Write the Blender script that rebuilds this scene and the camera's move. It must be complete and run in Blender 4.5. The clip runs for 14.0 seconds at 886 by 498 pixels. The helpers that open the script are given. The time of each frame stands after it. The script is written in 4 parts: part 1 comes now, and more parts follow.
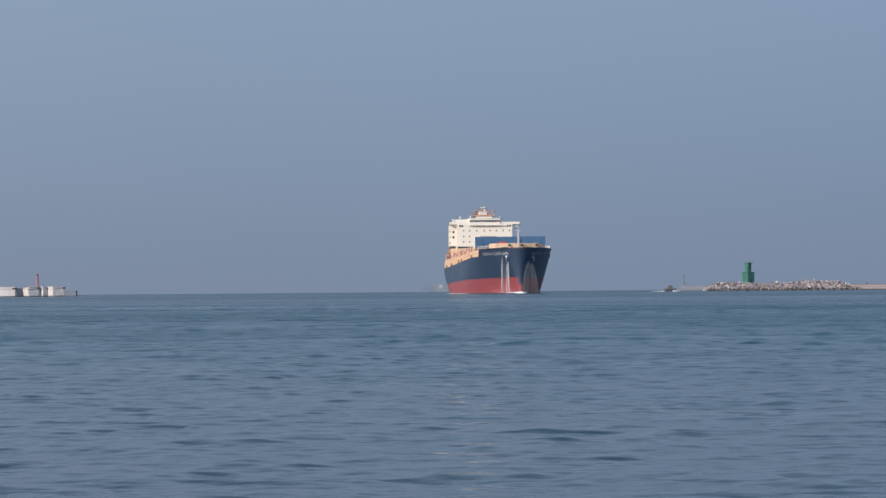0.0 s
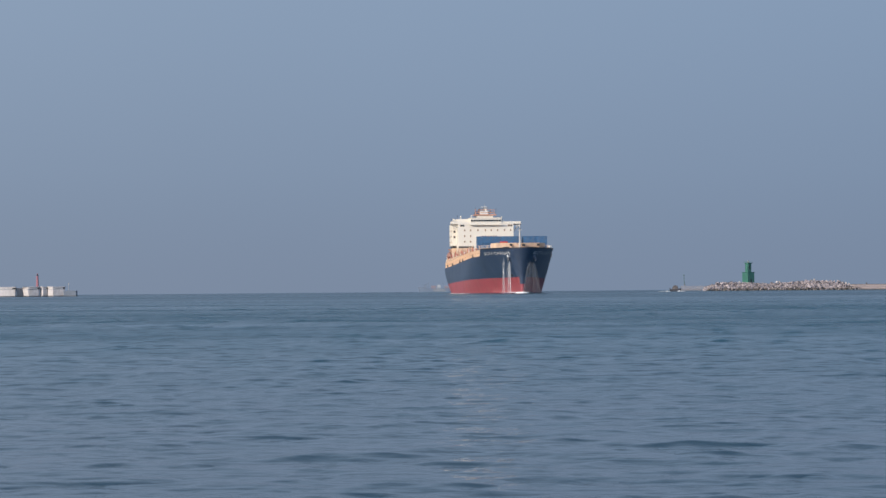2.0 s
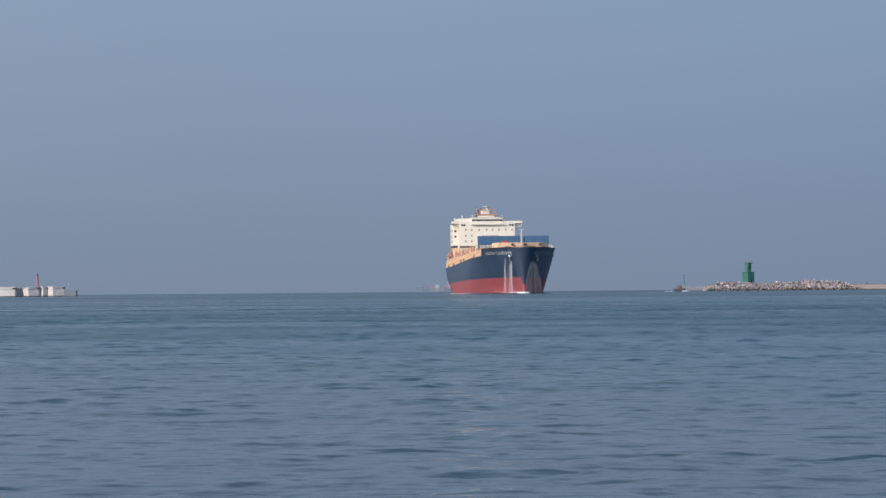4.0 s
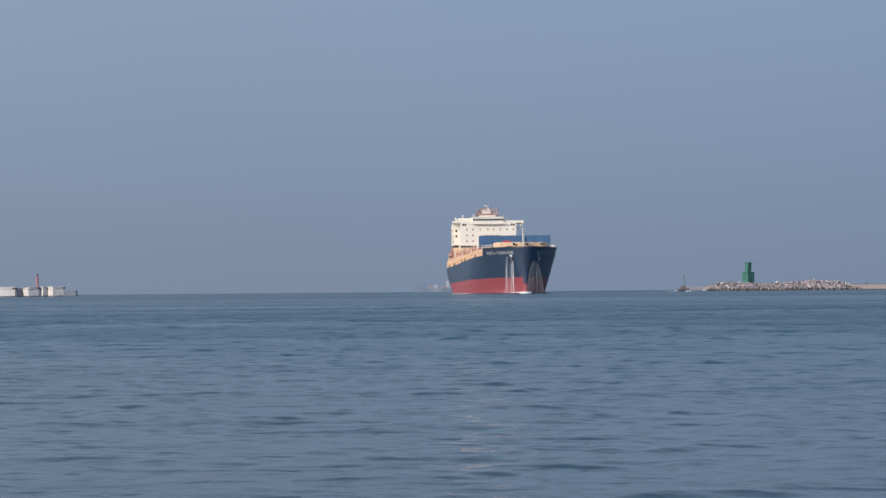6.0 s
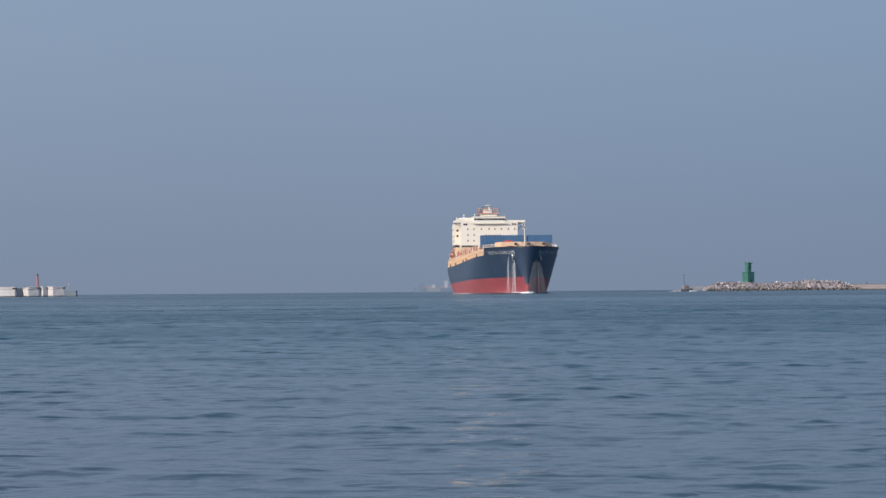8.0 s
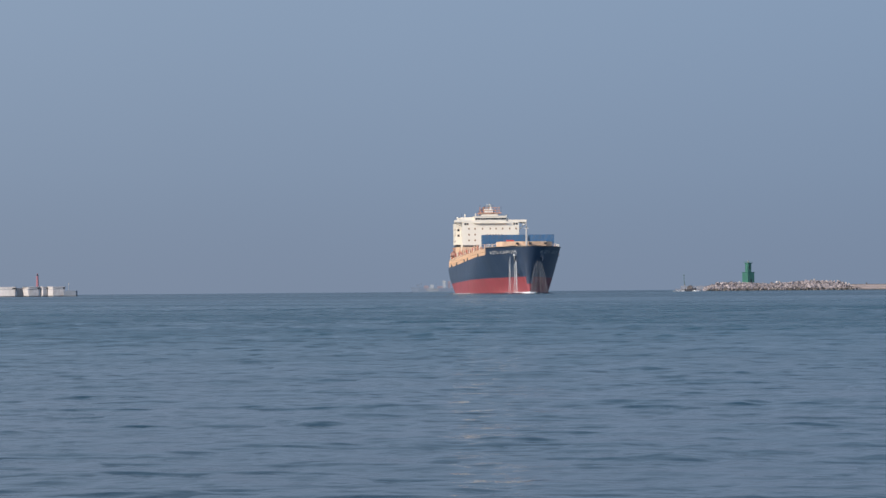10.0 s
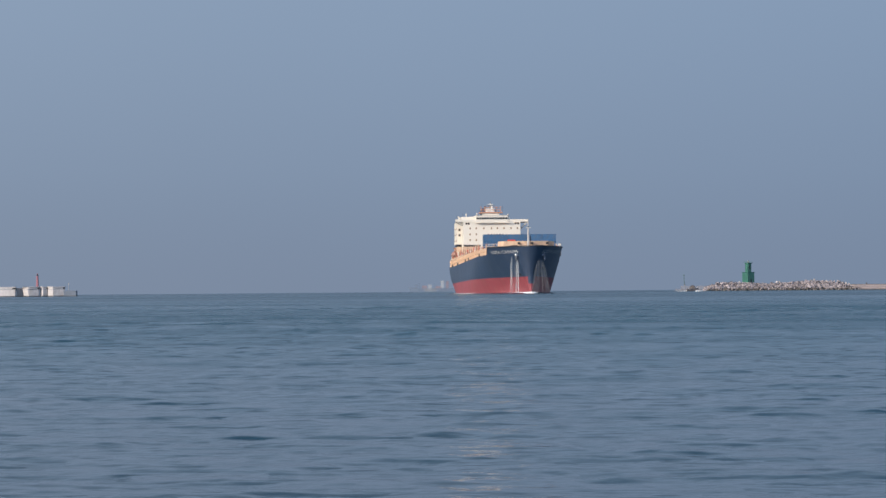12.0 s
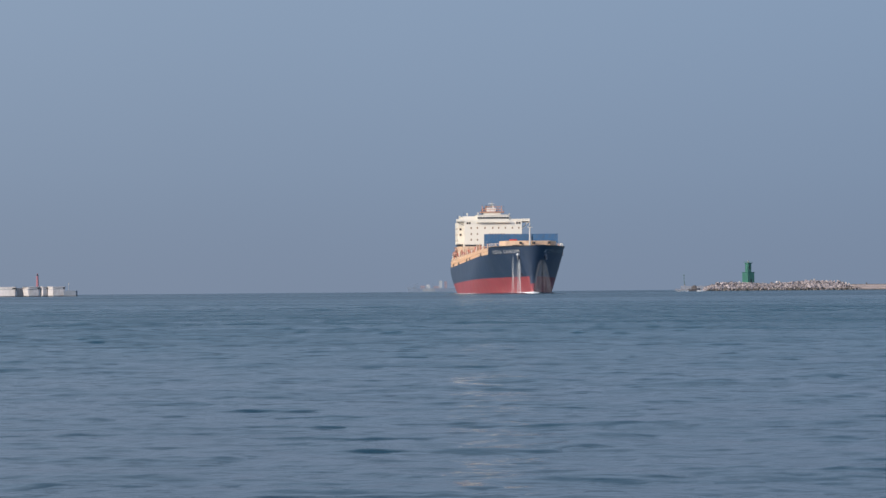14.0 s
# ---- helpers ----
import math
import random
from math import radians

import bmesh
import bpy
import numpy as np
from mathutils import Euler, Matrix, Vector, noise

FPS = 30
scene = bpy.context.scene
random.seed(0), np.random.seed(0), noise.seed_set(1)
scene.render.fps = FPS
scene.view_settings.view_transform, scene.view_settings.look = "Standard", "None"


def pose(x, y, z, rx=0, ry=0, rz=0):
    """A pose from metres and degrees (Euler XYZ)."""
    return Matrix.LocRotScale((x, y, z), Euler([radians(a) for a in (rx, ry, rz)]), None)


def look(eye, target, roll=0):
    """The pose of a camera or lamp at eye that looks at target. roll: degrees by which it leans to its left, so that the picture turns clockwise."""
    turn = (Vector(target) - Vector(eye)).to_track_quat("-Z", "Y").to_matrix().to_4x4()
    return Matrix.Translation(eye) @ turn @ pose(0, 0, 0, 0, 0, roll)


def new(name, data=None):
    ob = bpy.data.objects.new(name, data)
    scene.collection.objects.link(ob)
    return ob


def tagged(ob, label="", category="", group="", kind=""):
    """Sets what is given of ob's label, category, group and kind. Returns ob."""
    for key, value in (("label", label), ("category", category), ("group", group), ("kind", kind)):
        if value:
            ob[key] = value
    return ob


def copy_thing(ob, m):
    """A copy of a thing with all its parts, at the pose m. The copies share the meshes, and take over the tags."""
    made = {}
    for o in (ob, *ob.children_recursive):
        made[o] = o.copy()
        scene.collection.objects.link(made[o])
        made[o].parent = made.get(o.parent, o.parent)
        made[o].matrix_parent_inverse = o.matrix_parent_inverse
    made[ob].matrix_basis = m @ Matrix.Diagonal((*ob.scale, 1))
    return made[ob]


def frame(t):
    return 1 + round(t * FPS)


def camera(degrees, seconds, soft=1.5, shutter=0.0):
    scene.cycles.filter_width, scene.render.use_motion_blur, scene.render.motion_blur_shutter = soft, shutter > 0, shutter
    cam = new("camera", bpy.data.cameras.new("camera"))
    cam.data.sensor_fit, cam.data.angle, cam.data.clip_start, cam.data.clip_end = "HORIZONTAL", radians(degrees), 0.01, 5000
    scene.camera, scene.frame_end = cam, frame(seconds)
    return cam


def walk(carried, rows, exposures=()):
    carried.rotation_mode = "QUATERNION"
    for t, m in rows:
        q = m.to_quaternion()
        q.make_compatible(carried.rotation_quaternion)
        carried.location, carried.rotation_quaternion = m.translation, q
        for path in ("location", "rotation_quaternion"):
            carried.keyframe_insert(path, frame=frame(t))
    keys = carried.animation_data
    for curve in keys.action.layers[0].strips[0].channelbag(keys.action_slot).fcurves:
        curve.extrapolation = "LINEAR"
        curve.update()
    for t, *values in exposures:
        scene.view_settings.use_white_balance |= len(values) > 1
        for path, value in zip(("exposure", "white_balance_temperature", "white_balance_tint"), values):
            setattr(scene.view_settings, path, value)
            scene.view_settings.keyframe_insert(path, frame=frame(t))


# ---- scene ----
# A telephoto view from a low quay over a harbour mouth: an inbound container ship between two breakwaters.
# x to the right, y away from the camera, z up; mean sea level at z = 0.
EYE = (0.0, 0.0, 1.0)
cam = camera(21.15, 14.0, soft=1.5)
AIM = look(EYE, (0.0, 1000.0, 1.0 + 1000.0 * 74.9 / 4200.0), roll=-0.47)
walk(cam, [(0.0, AIM), (14.0, AIM)], exposures=[(0.0, 0.0), (14.0, 0.0)])

# ---- light ----
SUN_TO = Vector((-0.74, -0.60, 0.31)).normalized()
world = bpy.data.worlds.new("hazy_sky")
scene.world = world
world.use_nodes = True


def build_sky():
    nt = world.node_tree
    nt.nodes.clear()
    N, L = nt.nodes.new, nt.links.new
    out, back = N("ShaderNodeOutputWorld"), N("ShaderNodeBackground")
    sky = N("ShaderNodeTexSky")
    sky.sky_type, sky.sun_disc = "NISHITA", False
    sky.sun_elevation = math.asin(SUN_TO.z)
    sky.sun_rotation = math.atan2(SUN_TO.x, SUN_TO.y)
    sky.air_density, sky.dust_density, sky.ozone_density = 1.0, 3.0, 1.5
    gain = N("ShaderNodeMix")
    gain.data_type, gain.blend_type = "RGBA", "MULTIPLY"
    gain.inputs[0].default_value = 1.0
    gain.inputs[7].default_value = (SKY_GAIN, SKY_GAIN, SKY_GAIN, 1)
    L(sky.outputs[0], gain.inputs[6])
    co, sep = N("ShaderNodeTexCoord"), N("ShaderNodeSeparateXYZ")
    L(co.outputs["Generated"], sep.inputs[0])
    haze = N("ShaderNodeValToRGB")
    haze.color_ramp.interpolation = "B_SPLINE"
    e = haze.color_ramp.elements
    e[0].position, e[0].color = 0.0, (*HAZE_LOW, 1)
    e[1].position, e[1].color = 0.13, (*HAZE_HIGH, 1)
    mid = e.new(0.05)
    mid.color = (*HAZE_MID, 1)
    L(sep.outputs[2], haze.inputs[0])
    fade = N("ShaderNodeMapRange")
    fade.interpolation_type = "SMOOTHSTEP"
    fade.inputs[1].default_value, fade.inputs[2].default_value = 0.10, 0.55
    fade.inputs[3].default_value, fade.inputs[4].default_value = 1.0, 0.0
    L(sep.outputs[2], fade.inputs[0])
    cloud = N("ShaderNodeTexNoise")
    cloud.inputs["Scale"].default_value, cloud.inputs["Detail"].default_value = 3.0, 3.0
    L(co.outputs["Generated"], cloud.inputs["Vector"])
    soft = N("ShaderNodeMapRange")
    soft.inputs[3].default_value, soft.inputs[4].default_value = 0.96, 1.04
    L(cloud.outputs[0], soft.inputs[0])
    mix = N("ShaderNodeMix")
    mix.data_type = "RGBA"
    L(fade.outputs[0], mix.inputs[0])
    L(gain.outputs[2], mix.inputs[6])
    L(haze.outputs[0], mix.inputs[7])
    # the haze is a little warmer on the sun's side
    across = N("ShaderNodeMapRange")
    across.inputs[1].default_value, across.inputs[2].default_value = -0.4, 0.4
    L(sep.outputs[0], across.inputs[0])
    cast = N("ShaderNodeMix")
    cast.data_type = "RGBA"
    cast.inputs[6].default_value = (1.035, 1.0, 0.965, 1)
    cast.inputs[7].default_value = (0.965, 1.0, 1.035, 1)
    L(across.outputs[0], cast.inputs[0])
    warm = N("ShaderNodeMix")
    warm.data_type, warm.blend_type = "RGBA", "MULTIPLY"
    warm.inputs[0].default_value = 1.0
    L(mix.outputs[2], warm.inputs[6])
    L(cast.outputs[2], warm.inputs[7])
    L(warm.outputs[2], back.inputs[0])
    side = N("ShaderNodeMath")
    side.operation = "MULTIPLY_ADD"
    side.inputs[1].default_value, side.inputs[2].default_value = -0.14, 1.0
    L(sep.outputs[0], side.inputs[0])
    # unseen landward half of the haze, brightened as fill for the shaded hull
    behind = N("ShaderNodeMapRange")
    behind.interpolation_type = "SMOOTHSTEP"
    behind.inputs[1].default_value, behind.inputs[2].default_value = 0.1, -0.8
    behind.inputs[3].default_value, behind.inputs[4].default_value = 1.0, 3.2
    L(sep.outputs[1], behind.inputs[0])
    glow = N("ShaderNodeMath")
    glow.operation = "MULTIPLY"
    L(side.outputs[0], glow.inputs[0])
    L(behind.outputs[0], glow.inputs[1])
    both = N("ShaderNodeMath")
    both.operation = "MULTIPLY"
    L(soft.outputs[0], both.inputs[0])
    L(glow.outputs[0], both.inputs[1])
    L(both.outputs[0], back.inputs[1])
    L(back.outputs[0], out.inputs[0])


SKY_GAIN = 0.09
HAZE_LOW = (0.195, 0.250, 0.350)
HAZE_MID = (0.215, 0.285, 0.400)
HAZE_HIGH = (0.258, 0.350, 0.490)
build_sky()

sun_data = bpy.data.lights.new("sun", "SUN")
sun_data.energy, sun_data.angle, sun_data.color = 3.15, radians(0.6), (1.0, 0.92, 0.82)
sun = new("sun", sun_data)
sun.matrix_world = look((SUN_TO * 300)[:], (0, 0, 0))


# ---- materials ----
def paint(name, color, rough=0.5, vary=0.18, coarse=0.25, fine=3.0, stretch=(1, 1, 1), bump=0.05, metal=0.0,
          stain=None, stain_amount=0.0, random_tone=0.0, island=False, alpha=1.0):
    """A painted or mineral surface: two scales of tone, optional stains, fine relief."""
    m = bpy.data.materials.new(name)
    m.use_nodes = True
    nt = m.node_tree
    N, L = nt.nodes.new, nt.links.new
    b = nt.nodes["Principled BSDF"]
    b.inputs["Metallic"].default_value = metal
    b.inputs["Alpha"].default_value = alpha
    co, mp = N("ShaderNodeTexCoord"), N("ShaderNodeMapping")
    mp.inputs["Scale"].default_value = stretch
    L(co.outputs["Object"], mp.inputs[0])
    big, small = N("ShaderNodeTexNoise"), N("ShaderNodeTexNoise")
    big.inputs["Scale"].default_value, big.inputs["Detail"].default_value = coarse, 4.0
    small.inputs["Scale"].default_value, small.inputs["Detail"].default_value = fine, 6.0
    L(mp.outputs[0], big.inputs["Vector"])
    L(mp.outputs[0], small.inputs["Vector"])
    add = N("ShaderNodeMath")
    L(big.outputs[0], add.inputs[0])
    L(small.outputs[0], add.inputs[1])
    tone = N("ShaderNodeMapRange")
    tone.inputs[1].default_value, tone.inputs[2].default_value = 0.6, 1.4
    tone.inputs[3].default_value, tone.inputs[4].default_value = 1 - vary, 1 + vary
    L(add.outputs[0], tone.inputs[0])
    last = tone.outputs[0]
    if random_tone:
        src = N("ShaderNodeNewGeometry").outputs["Random Per Island"] if island else N("ShaderNodeObjectInfo").outputs["Random"]
        rt = N("ShaderNodeMapRange")
        rt.inputs[3].default_value, rt.inputs[4].default_value = 1 - random_tone, 1 + random_tone
        L(src, rt.inputs[0])
        mul = N("ShaderNodeMath")
        mul.operation = "MULTIPLY"
        L(last, mul.inputs[0])
        L(rt.outputs[0], mul.inputs[1])
        last = mul.outputs[0]
    hue = N("ShaderNodeHueSaturation")
    hue.inputs["Color"].default_value = (*color, 1)
    L(last, hue.inputs["Value"])
    col = hue.outputs[0]
    if stain:
        st = N("ShaderNodeTexNoise")
        st.inputs["Scale"].default_value, st.inputs["Detail"].default_value = fine * 0.35, 8.0
        L(mp.outputs[0], st.inputs["Vector"])
        cut = N("ShaderNodeMapRange")
        cut.inputs[1].default_value, cut.inputs[2].default_value = 0.52, 0.72
        cut.inputs[3].default_value, cut.inputs[4].default_value = 0.0, stain_amount
        L(st.outputs[0], cut.inputs[0])
        mx = N("ShaderNodeMix")
        mx.data_type = "RGBA"
        L(cut.outputs[0], mx.inputs[0])
        L(col, mx.inputs[6])
        mx.inputs[7].default_value = (*stain, 1)
        col = mx.outputs[2]
    L(col, b.inputs["Base Color"])
    rr = N("ShaderNodeMapRange")
    rr.inputs[3].default_value, rr.inputs[4].default_value = max(rough - 0.12, 0.03), min(rough + 0.12, 1.0)
    L(small.outputs[0], rr.inputs[0])
    L(rr.outputs[0], b.inputs["Roughness"])
    if bump:
        bp = N("ShaderNodeBump")
        bp.inputs["Strength"].default_value, bp.inputs["Distance"].default_value = 0.5, bump
        L(small.outputs[0], bp.inputs["Height"])
        L(bp.outputs[0], b.inputs["Normal"])
    return m


def water(name, rough, ripple, body=(0.008, 0.036, 0.056), patch=(0.006, 0.03, 1.0), calm=None, clear=None):
    """Sea water: dark body, mirror of the sky, small ripples and streaks of smoother water."""
    m = bpy.data.materials.new(name)
    m.use_nodes = True
    nt = m.node_tree
    N, L = nt.nodes.new, nt.links.new
    b = nt.nodes["Principled BSDF"]
    b.inputs["IOR"].default_value = 1.333
    co = N("ShaderNodeTexCoord")
    mp = N("ShaderNodeMapping")
    mp.inputs["Scale"].default_value = patch
    L(co.outputs["Object"], mp.inputs[0])
    wide = N("ShaderNodeTexNoise")
    wide.inputs["Scale"].default_value, wide.inputs["Detail"].default_value = 1.0, 5.0
    L(mp.outputs[0], wide.inputs["Vector"])
    tint = N("ShaderNodeMix")
    tint.data_type = "RGBA"
    tint.inputs[6].default_value = (*[c * 0.75 for c in body], 1)
    tint.inputs[7].default_value = (*[c * 1.25 for c in body], 1)
    L(wide.outputs[0], tint.inputs[0])
    L(tint.outputs[2], b.inputs["Base Color"])
    rr = N("ShaderNodeMapRange")
    rr.inputs[1].default_value, rr.inputs[2].default_value = 0.3, 0.7
    rr.inputs[3].default_value, rr.inputs[4].default_value = rough * 0.5, rough * 1.5
    L(wide.outputs[0], rr.inputs[0])
    last = rr.outputs[0]
    if calm:
        # close to the quay the ripples are modelled; farther out they are finer than the mesh
        sep = N("ShaderNodeSeparateXYZ")
        L(co.outputs["Object"], sep.inputs[0])
        far = N("ShaderNodeMapRange")
        far.inputs[1].default_value, far.inputs[2].default_value = calm[0], calm[1]
        far.inputs[3].default_value, far.inputs[4].default_value = calm[2], 1.0
        L(sep.outputs[1], far.inputs[0])
        mul = N("ShaderNodeMath")
        mul.operation = "MULTIPLY"
        L(last, mul.inputs[0])
        L(far.outputs[0], mul.inputs[1])
        # towards the harbour mouth the chop lies down again
        lee = N("ShaderNodeMapRange")
        lee.inputs[1].default_value, lee.inputs[2].default_value = 130.0, 330.0
        lee.inputs[3].default_value, lee.inputs[4].default_value = 1.0, 0.78
        L(sep.outputs[1], lee.inputs[0])
        still = N("ShaderNodeMath")
        still.operation = "MULTIPLY"
        L(mul.outputs[0], still.inputs[0])
        L(lee.outputs[0], still.inputs[1])
        last = still.outputs[0]
        # browner beside the quay, bluer and greener in the fairway
        depth = N("ShaderNodeMapRange")
        depth.inputs[1].default_value, depth.inputs[2].default_value = 14.0, 45.0
        L(sep.outputs[1], depth.inputs[0])
        tint_by_y = N("ShaderNodeMix")
        tint_by_y.data_type = "RGBA"
        tint_by_y.inputs[7].default_value = (*clear, 1)
        L(depth.outputs[0], tint_by_y.inputs[0])
        L(tint.outputs[2], tint_by_y.inputs[6])
        L(tint_by_y.outputs[2], b.inputs["Base Color"])
    L(last, b.inputs["Roughness"])
    rip = N("ShaderNodeTexNoise")
    rip.inputs["Scale"].default_value, rip.inputs["Detail"].default_value = 5.0, 3.0
    L(co.outputs["Object"], rip.inputs["Vector"])
    bp = N("ShaderNodeBump")
    bp.inputs["Strength"].default_value, bp.inputs["Distance"].default_value = 1.0, ripple
    stretch = N("ShaderNodeMapping")
    stretch.inputs["Scale"].default_value = (0.9, 2.2, 1.0)
    L(co.outputs["Object"], stretch.inputs[0])
    long = N("ShaderNodeTexNoise")
    long.inputs["Scale"].default_value, long.inputs["Detail"].default_value = 1.0, 2.0
    L(stretch.outputs[0], long.inputs["Vector"])
    sum_up = N("ShaderNodeMath")
    sum_up.operation = "MULTIPLY_ADD"
    sum_up.inputs[1].default_value = 2.4
    L(long.outputs[0], sum_up.inputs[0])
    L(rip.outputs[0], sum_up.inputs[2])
    L(sum_up.outputs[0], bp.inputs["Height"])
    L(bp.outputs[0], b.inputs["Normal"])
    return m


def glass(name, color=(0.02, 0.025, 0.03)):
    m = paint(name, color, rough=0.12, vary=0.1, bump=0.0)
    m.node_tree.nodes["Principled BSDF"].inputs["IOR"].default_value = 1.5
    return m


def lacquer(m, ior):
    """Glossier topcoat for a paint."""
    m.node_tree.nodes["Principled BSDF"].inputs["IOR"].default_value = ior


SEA_FAR = water("open_sea_water", 0.245, 0.02, body=(0.008, 0.054, 0.090), patch=(0.0025, 0.007, 1.0))
SEA_NEAR = water("rippled_water", 0.23, 0.012, body=(0.018, 0.054, 0.087), patch=(0.03, 0.12, 1.0), calm=(12.0, 75.0, 0.27), clear=(0.004, 0.062, 0.103))
NAVY = paint("navy_hull_paint", (0.0245, 0.046, 0.092), 0.42, 0.25, 0.05, 0.6, (1, 1, 0.25), 0.02, stain=(0.085, 0.09, 0.105), stain_amount=0.22)
lacquer(NAVY, 1.95)
BOOT = paint("red_antifouling", (0.282, 0.060, 0.075), 0.54, 0.2, 0.06, 0.8, (1, 1, 0.3), 0.02, stain=(0.28, 0.12, 0.10), stain_amount=0.6)
lacquer(BOOT, 1.6)
WHITE = paint("cream_white_paint", (0.695, 0.65, 0.575), 0.5, 0.04, 0.2, 2.0, (1, 1, 0.4), 0.01, stain=(0.62, 0.52, 0.40), stain_amount=0.15)
BUFF = paint("buff_deck_paint", (0.62, 0.435, 0.305), 0.6, 0.22, 0.15, 1.5, (1, 1, 0.5), 0.02, stain=(0.25, 0.12, 0.06), stain_amount=0.68)
RUST = paint("rust_brown_paint", (0.34, 0.195, 0.15), 0.7, 0.3, 0.3, 2.0, bump=0.02, stain=(0.16, 0.07, 0.04), stain_amount=0.6)
ORANGE = paint("orange_paint", (0.50, 0.25, 0.16), 0.55, 0.15, 0.3, 2.0, bump=0.01)
FADED = paint("faded_orange_plastic", (0.31, 0.17, 0.145), 0.6, 0.2, 0.4, 2.0, bump=0.01)
REDP = paint("red_enamel", (0.48, 0.05, 0.04), 0.5, 0.15, 0.3, 2.0, bump=0.01)
DECK = paint("deck_brown_paint", (0.20, 0.11, 0.07), 0.75, 0.25, 0.1, 1.2, bump=0.02, stain=(0.12, 0.08, 0.06), stain_amount=0.5)
BLUEBOX = paint("blue_container_paint", (0.028, 0.10, 0.215), 0.5, 0.15, 0.3, 2.0, (1, 1, 0.5), 0.01, stain=(0.10, 0.08, 0.07), stain_amount=0.3, random_tone=0.1)
DARK = paint("dark_steel", (0.03, 0.03, 0.035), 0.5, 0.3, 0.5, 3.0, bump=0.01)
MASTPAINT = paint("weathered_mast_paint", (0.5, 0.475, 0.455), 0.6, 0.15, 0.4, 2.0, (1, 1, 0.4), 0.01, stain=(0.30, 0.18, 0.12), stain_amount=0.4)
STEEL = paint("weathered_grey_steel", (0.28, 0.28, 0.28), 0.5, 0.2, 0.4, 3.0, bump=0.01, metal=0.3)
PANE = glass("dark_window_glass")
TANPANE = glass("curtained_window_glass", (0.16, 0.10, 0.06))
LETTER = paint("white_lettering", (0.72, 0.72, 0.70), 0.5, 0.1, 0.5, 3.0, bump=0.0)
NAMEPAINT = paint("dulled_white_lettering", (0.54, 0.54, 0.54), 0.6, 0.3, 0.6, 3.0, bump=0.0)
# port name: its side's shade is put into a greyer white
LETTER_SHADE = paint("shaded_white_lettering", (0.46, 0.47, 0.50), 0.6, 0.25, 0.5, 3.0, bump=0.0)
GREEN = paint("green_tower_paint", (0.036, 0.138, 0.108), 0.5, 0.2, 0.4, 2.5, (1, 1, 0.4), 0.02, stain=(0.05, 0.10, 0.07), stain_amount=0.4)
# tower red, dulled towards blue-grey: haze put into the base colour
REDTOWER = paint("hazed_tower_red", (0.30, 0.115, 0.145), 0.55, 0.2, 0.4, 2.5, (1, 1, 0.4), 0.02)
CONCRETE = paint("pale_concrete", (0.53, 0.50, 0.50), 0.85, 0.2, 0.15, 1.5, (1, 1, 0.5), 0.05, stain=(0.32, 0.29, 0.27), stain_amount=0.4)
# grey for the joints, and for the recessed wall's shade put into colour
GREYCON = paint("grey_shade_and_joint", (0.26, 0.27, 0.29), 0.8, 0.2, 0.2, 1.5, bump=0.04)
WETROCK = paint("weedy_wet_concrete", (0.075, 0.067, 0.058), 0.6, 0.3, 0.3, 2.0, bump=0.05)
ROCK = paint("armour_block_concrete", (0.25, 0.22, 0.23), 0.9, 0.25, 0.4, 2.5, bump=0.08, random_tone=0.52, island=True)
ROCKPALE = paint("pale_block_concrete", (0.40, 0.365, 0.355), 0.9, 0.2, 0.4, 2.5, bump=0.06, random_tone=0.4, island=True)
RUBBLE = paint("gap_shade_and_post", (0.10, 0.092, 0.09), 0.9, 0.35, 0.5, 3.0, bump=0.08)
SLATE = paint("slate_grey_concrete", (0.15, 0.178, 0.222), 0.8, 0.25, 0.2, 1.5, bump=0.04)
SANDWALL = paint("sand_coloured_wall", (0.30, 0.25, 0.247), 0.9, 0.15, 0.1, 1.0, bump=0.04)
# low alpha imitates haze over the far mole: the sky shows through
SANDFAR = paint("hazed_mole_wall", (0.32, 0.285, 0.28), 0.9, 0.15, 0.1, 1.0, bump=0.0, alpha=0.25)
FARGREEN = paint("hazed_beacon_paint", (0.06, 0.13, 0.10), 0.6, 0.15, 0.3, 2.0, bump=0.0, alpha=0.6)
FOAM = paint("white_foam", (0.80, 0.82, 0.84), 0.8, 0.08, 1.0, 6.0, bump=0.05)
MIST = paint("thin_water_spray", (0.74, 0.76, 0.78), 0.6, 0.1, 1.0, 6.0, bump=0.0, alpha=0.036)
FALL = paint("falling_water", (0.74, 0.76, 0.78), 0.6, 0.1, 1.0, 6.0, bump=0.0, alpha=0.34)
BOATHULL = paint("dark_boat_paint", (0.066, 0.067, 0.08), 0.5, 0.2, 1.0, 5.0, bump=0.01)
BOATCAB = paint("dull_boat_canvas", (0.088, 0.078, 0.08), 0.6, 0.2, 1.0, 5.0, bump=0.01)
# distant ship: haze is put into these paints as near-transparency
FARHULL = paint("hazed_hull_paint", (0.16, 0.20, 0.26), 0.7, 0.1, 0.05, 0.5, bump=0.0, alpha=0.22)
FARWHITE = paint("hazed_white_paint", (0.62, 0.60, 0.56), 0.7, 0.1, 0.05, 0.5, bump=0.0, alpha=0.19)
FARRED = paint("hazed_red_paint", (0.40, 0.20, 0.16), 0.7, 0.1, 0.05, 0.5, bump=0.0, alpha=0.22)


# ---- mesh helpers ----
def part(name, bm, material, parent=None, label="", at=None):
    """Links a bmesh as one mesh object, under a thing where one is given."""
    me = bpy.data.meshes.new(name)
    bm.normal_update()
    bm.to_mesh(me)
    bm.free()
    me.materials.append(material)
    ob = new(name, me)
    if parent:
        ob.parent = parent
    if at:
        ob.matrix_basis = at
    return tagged(ob, label)


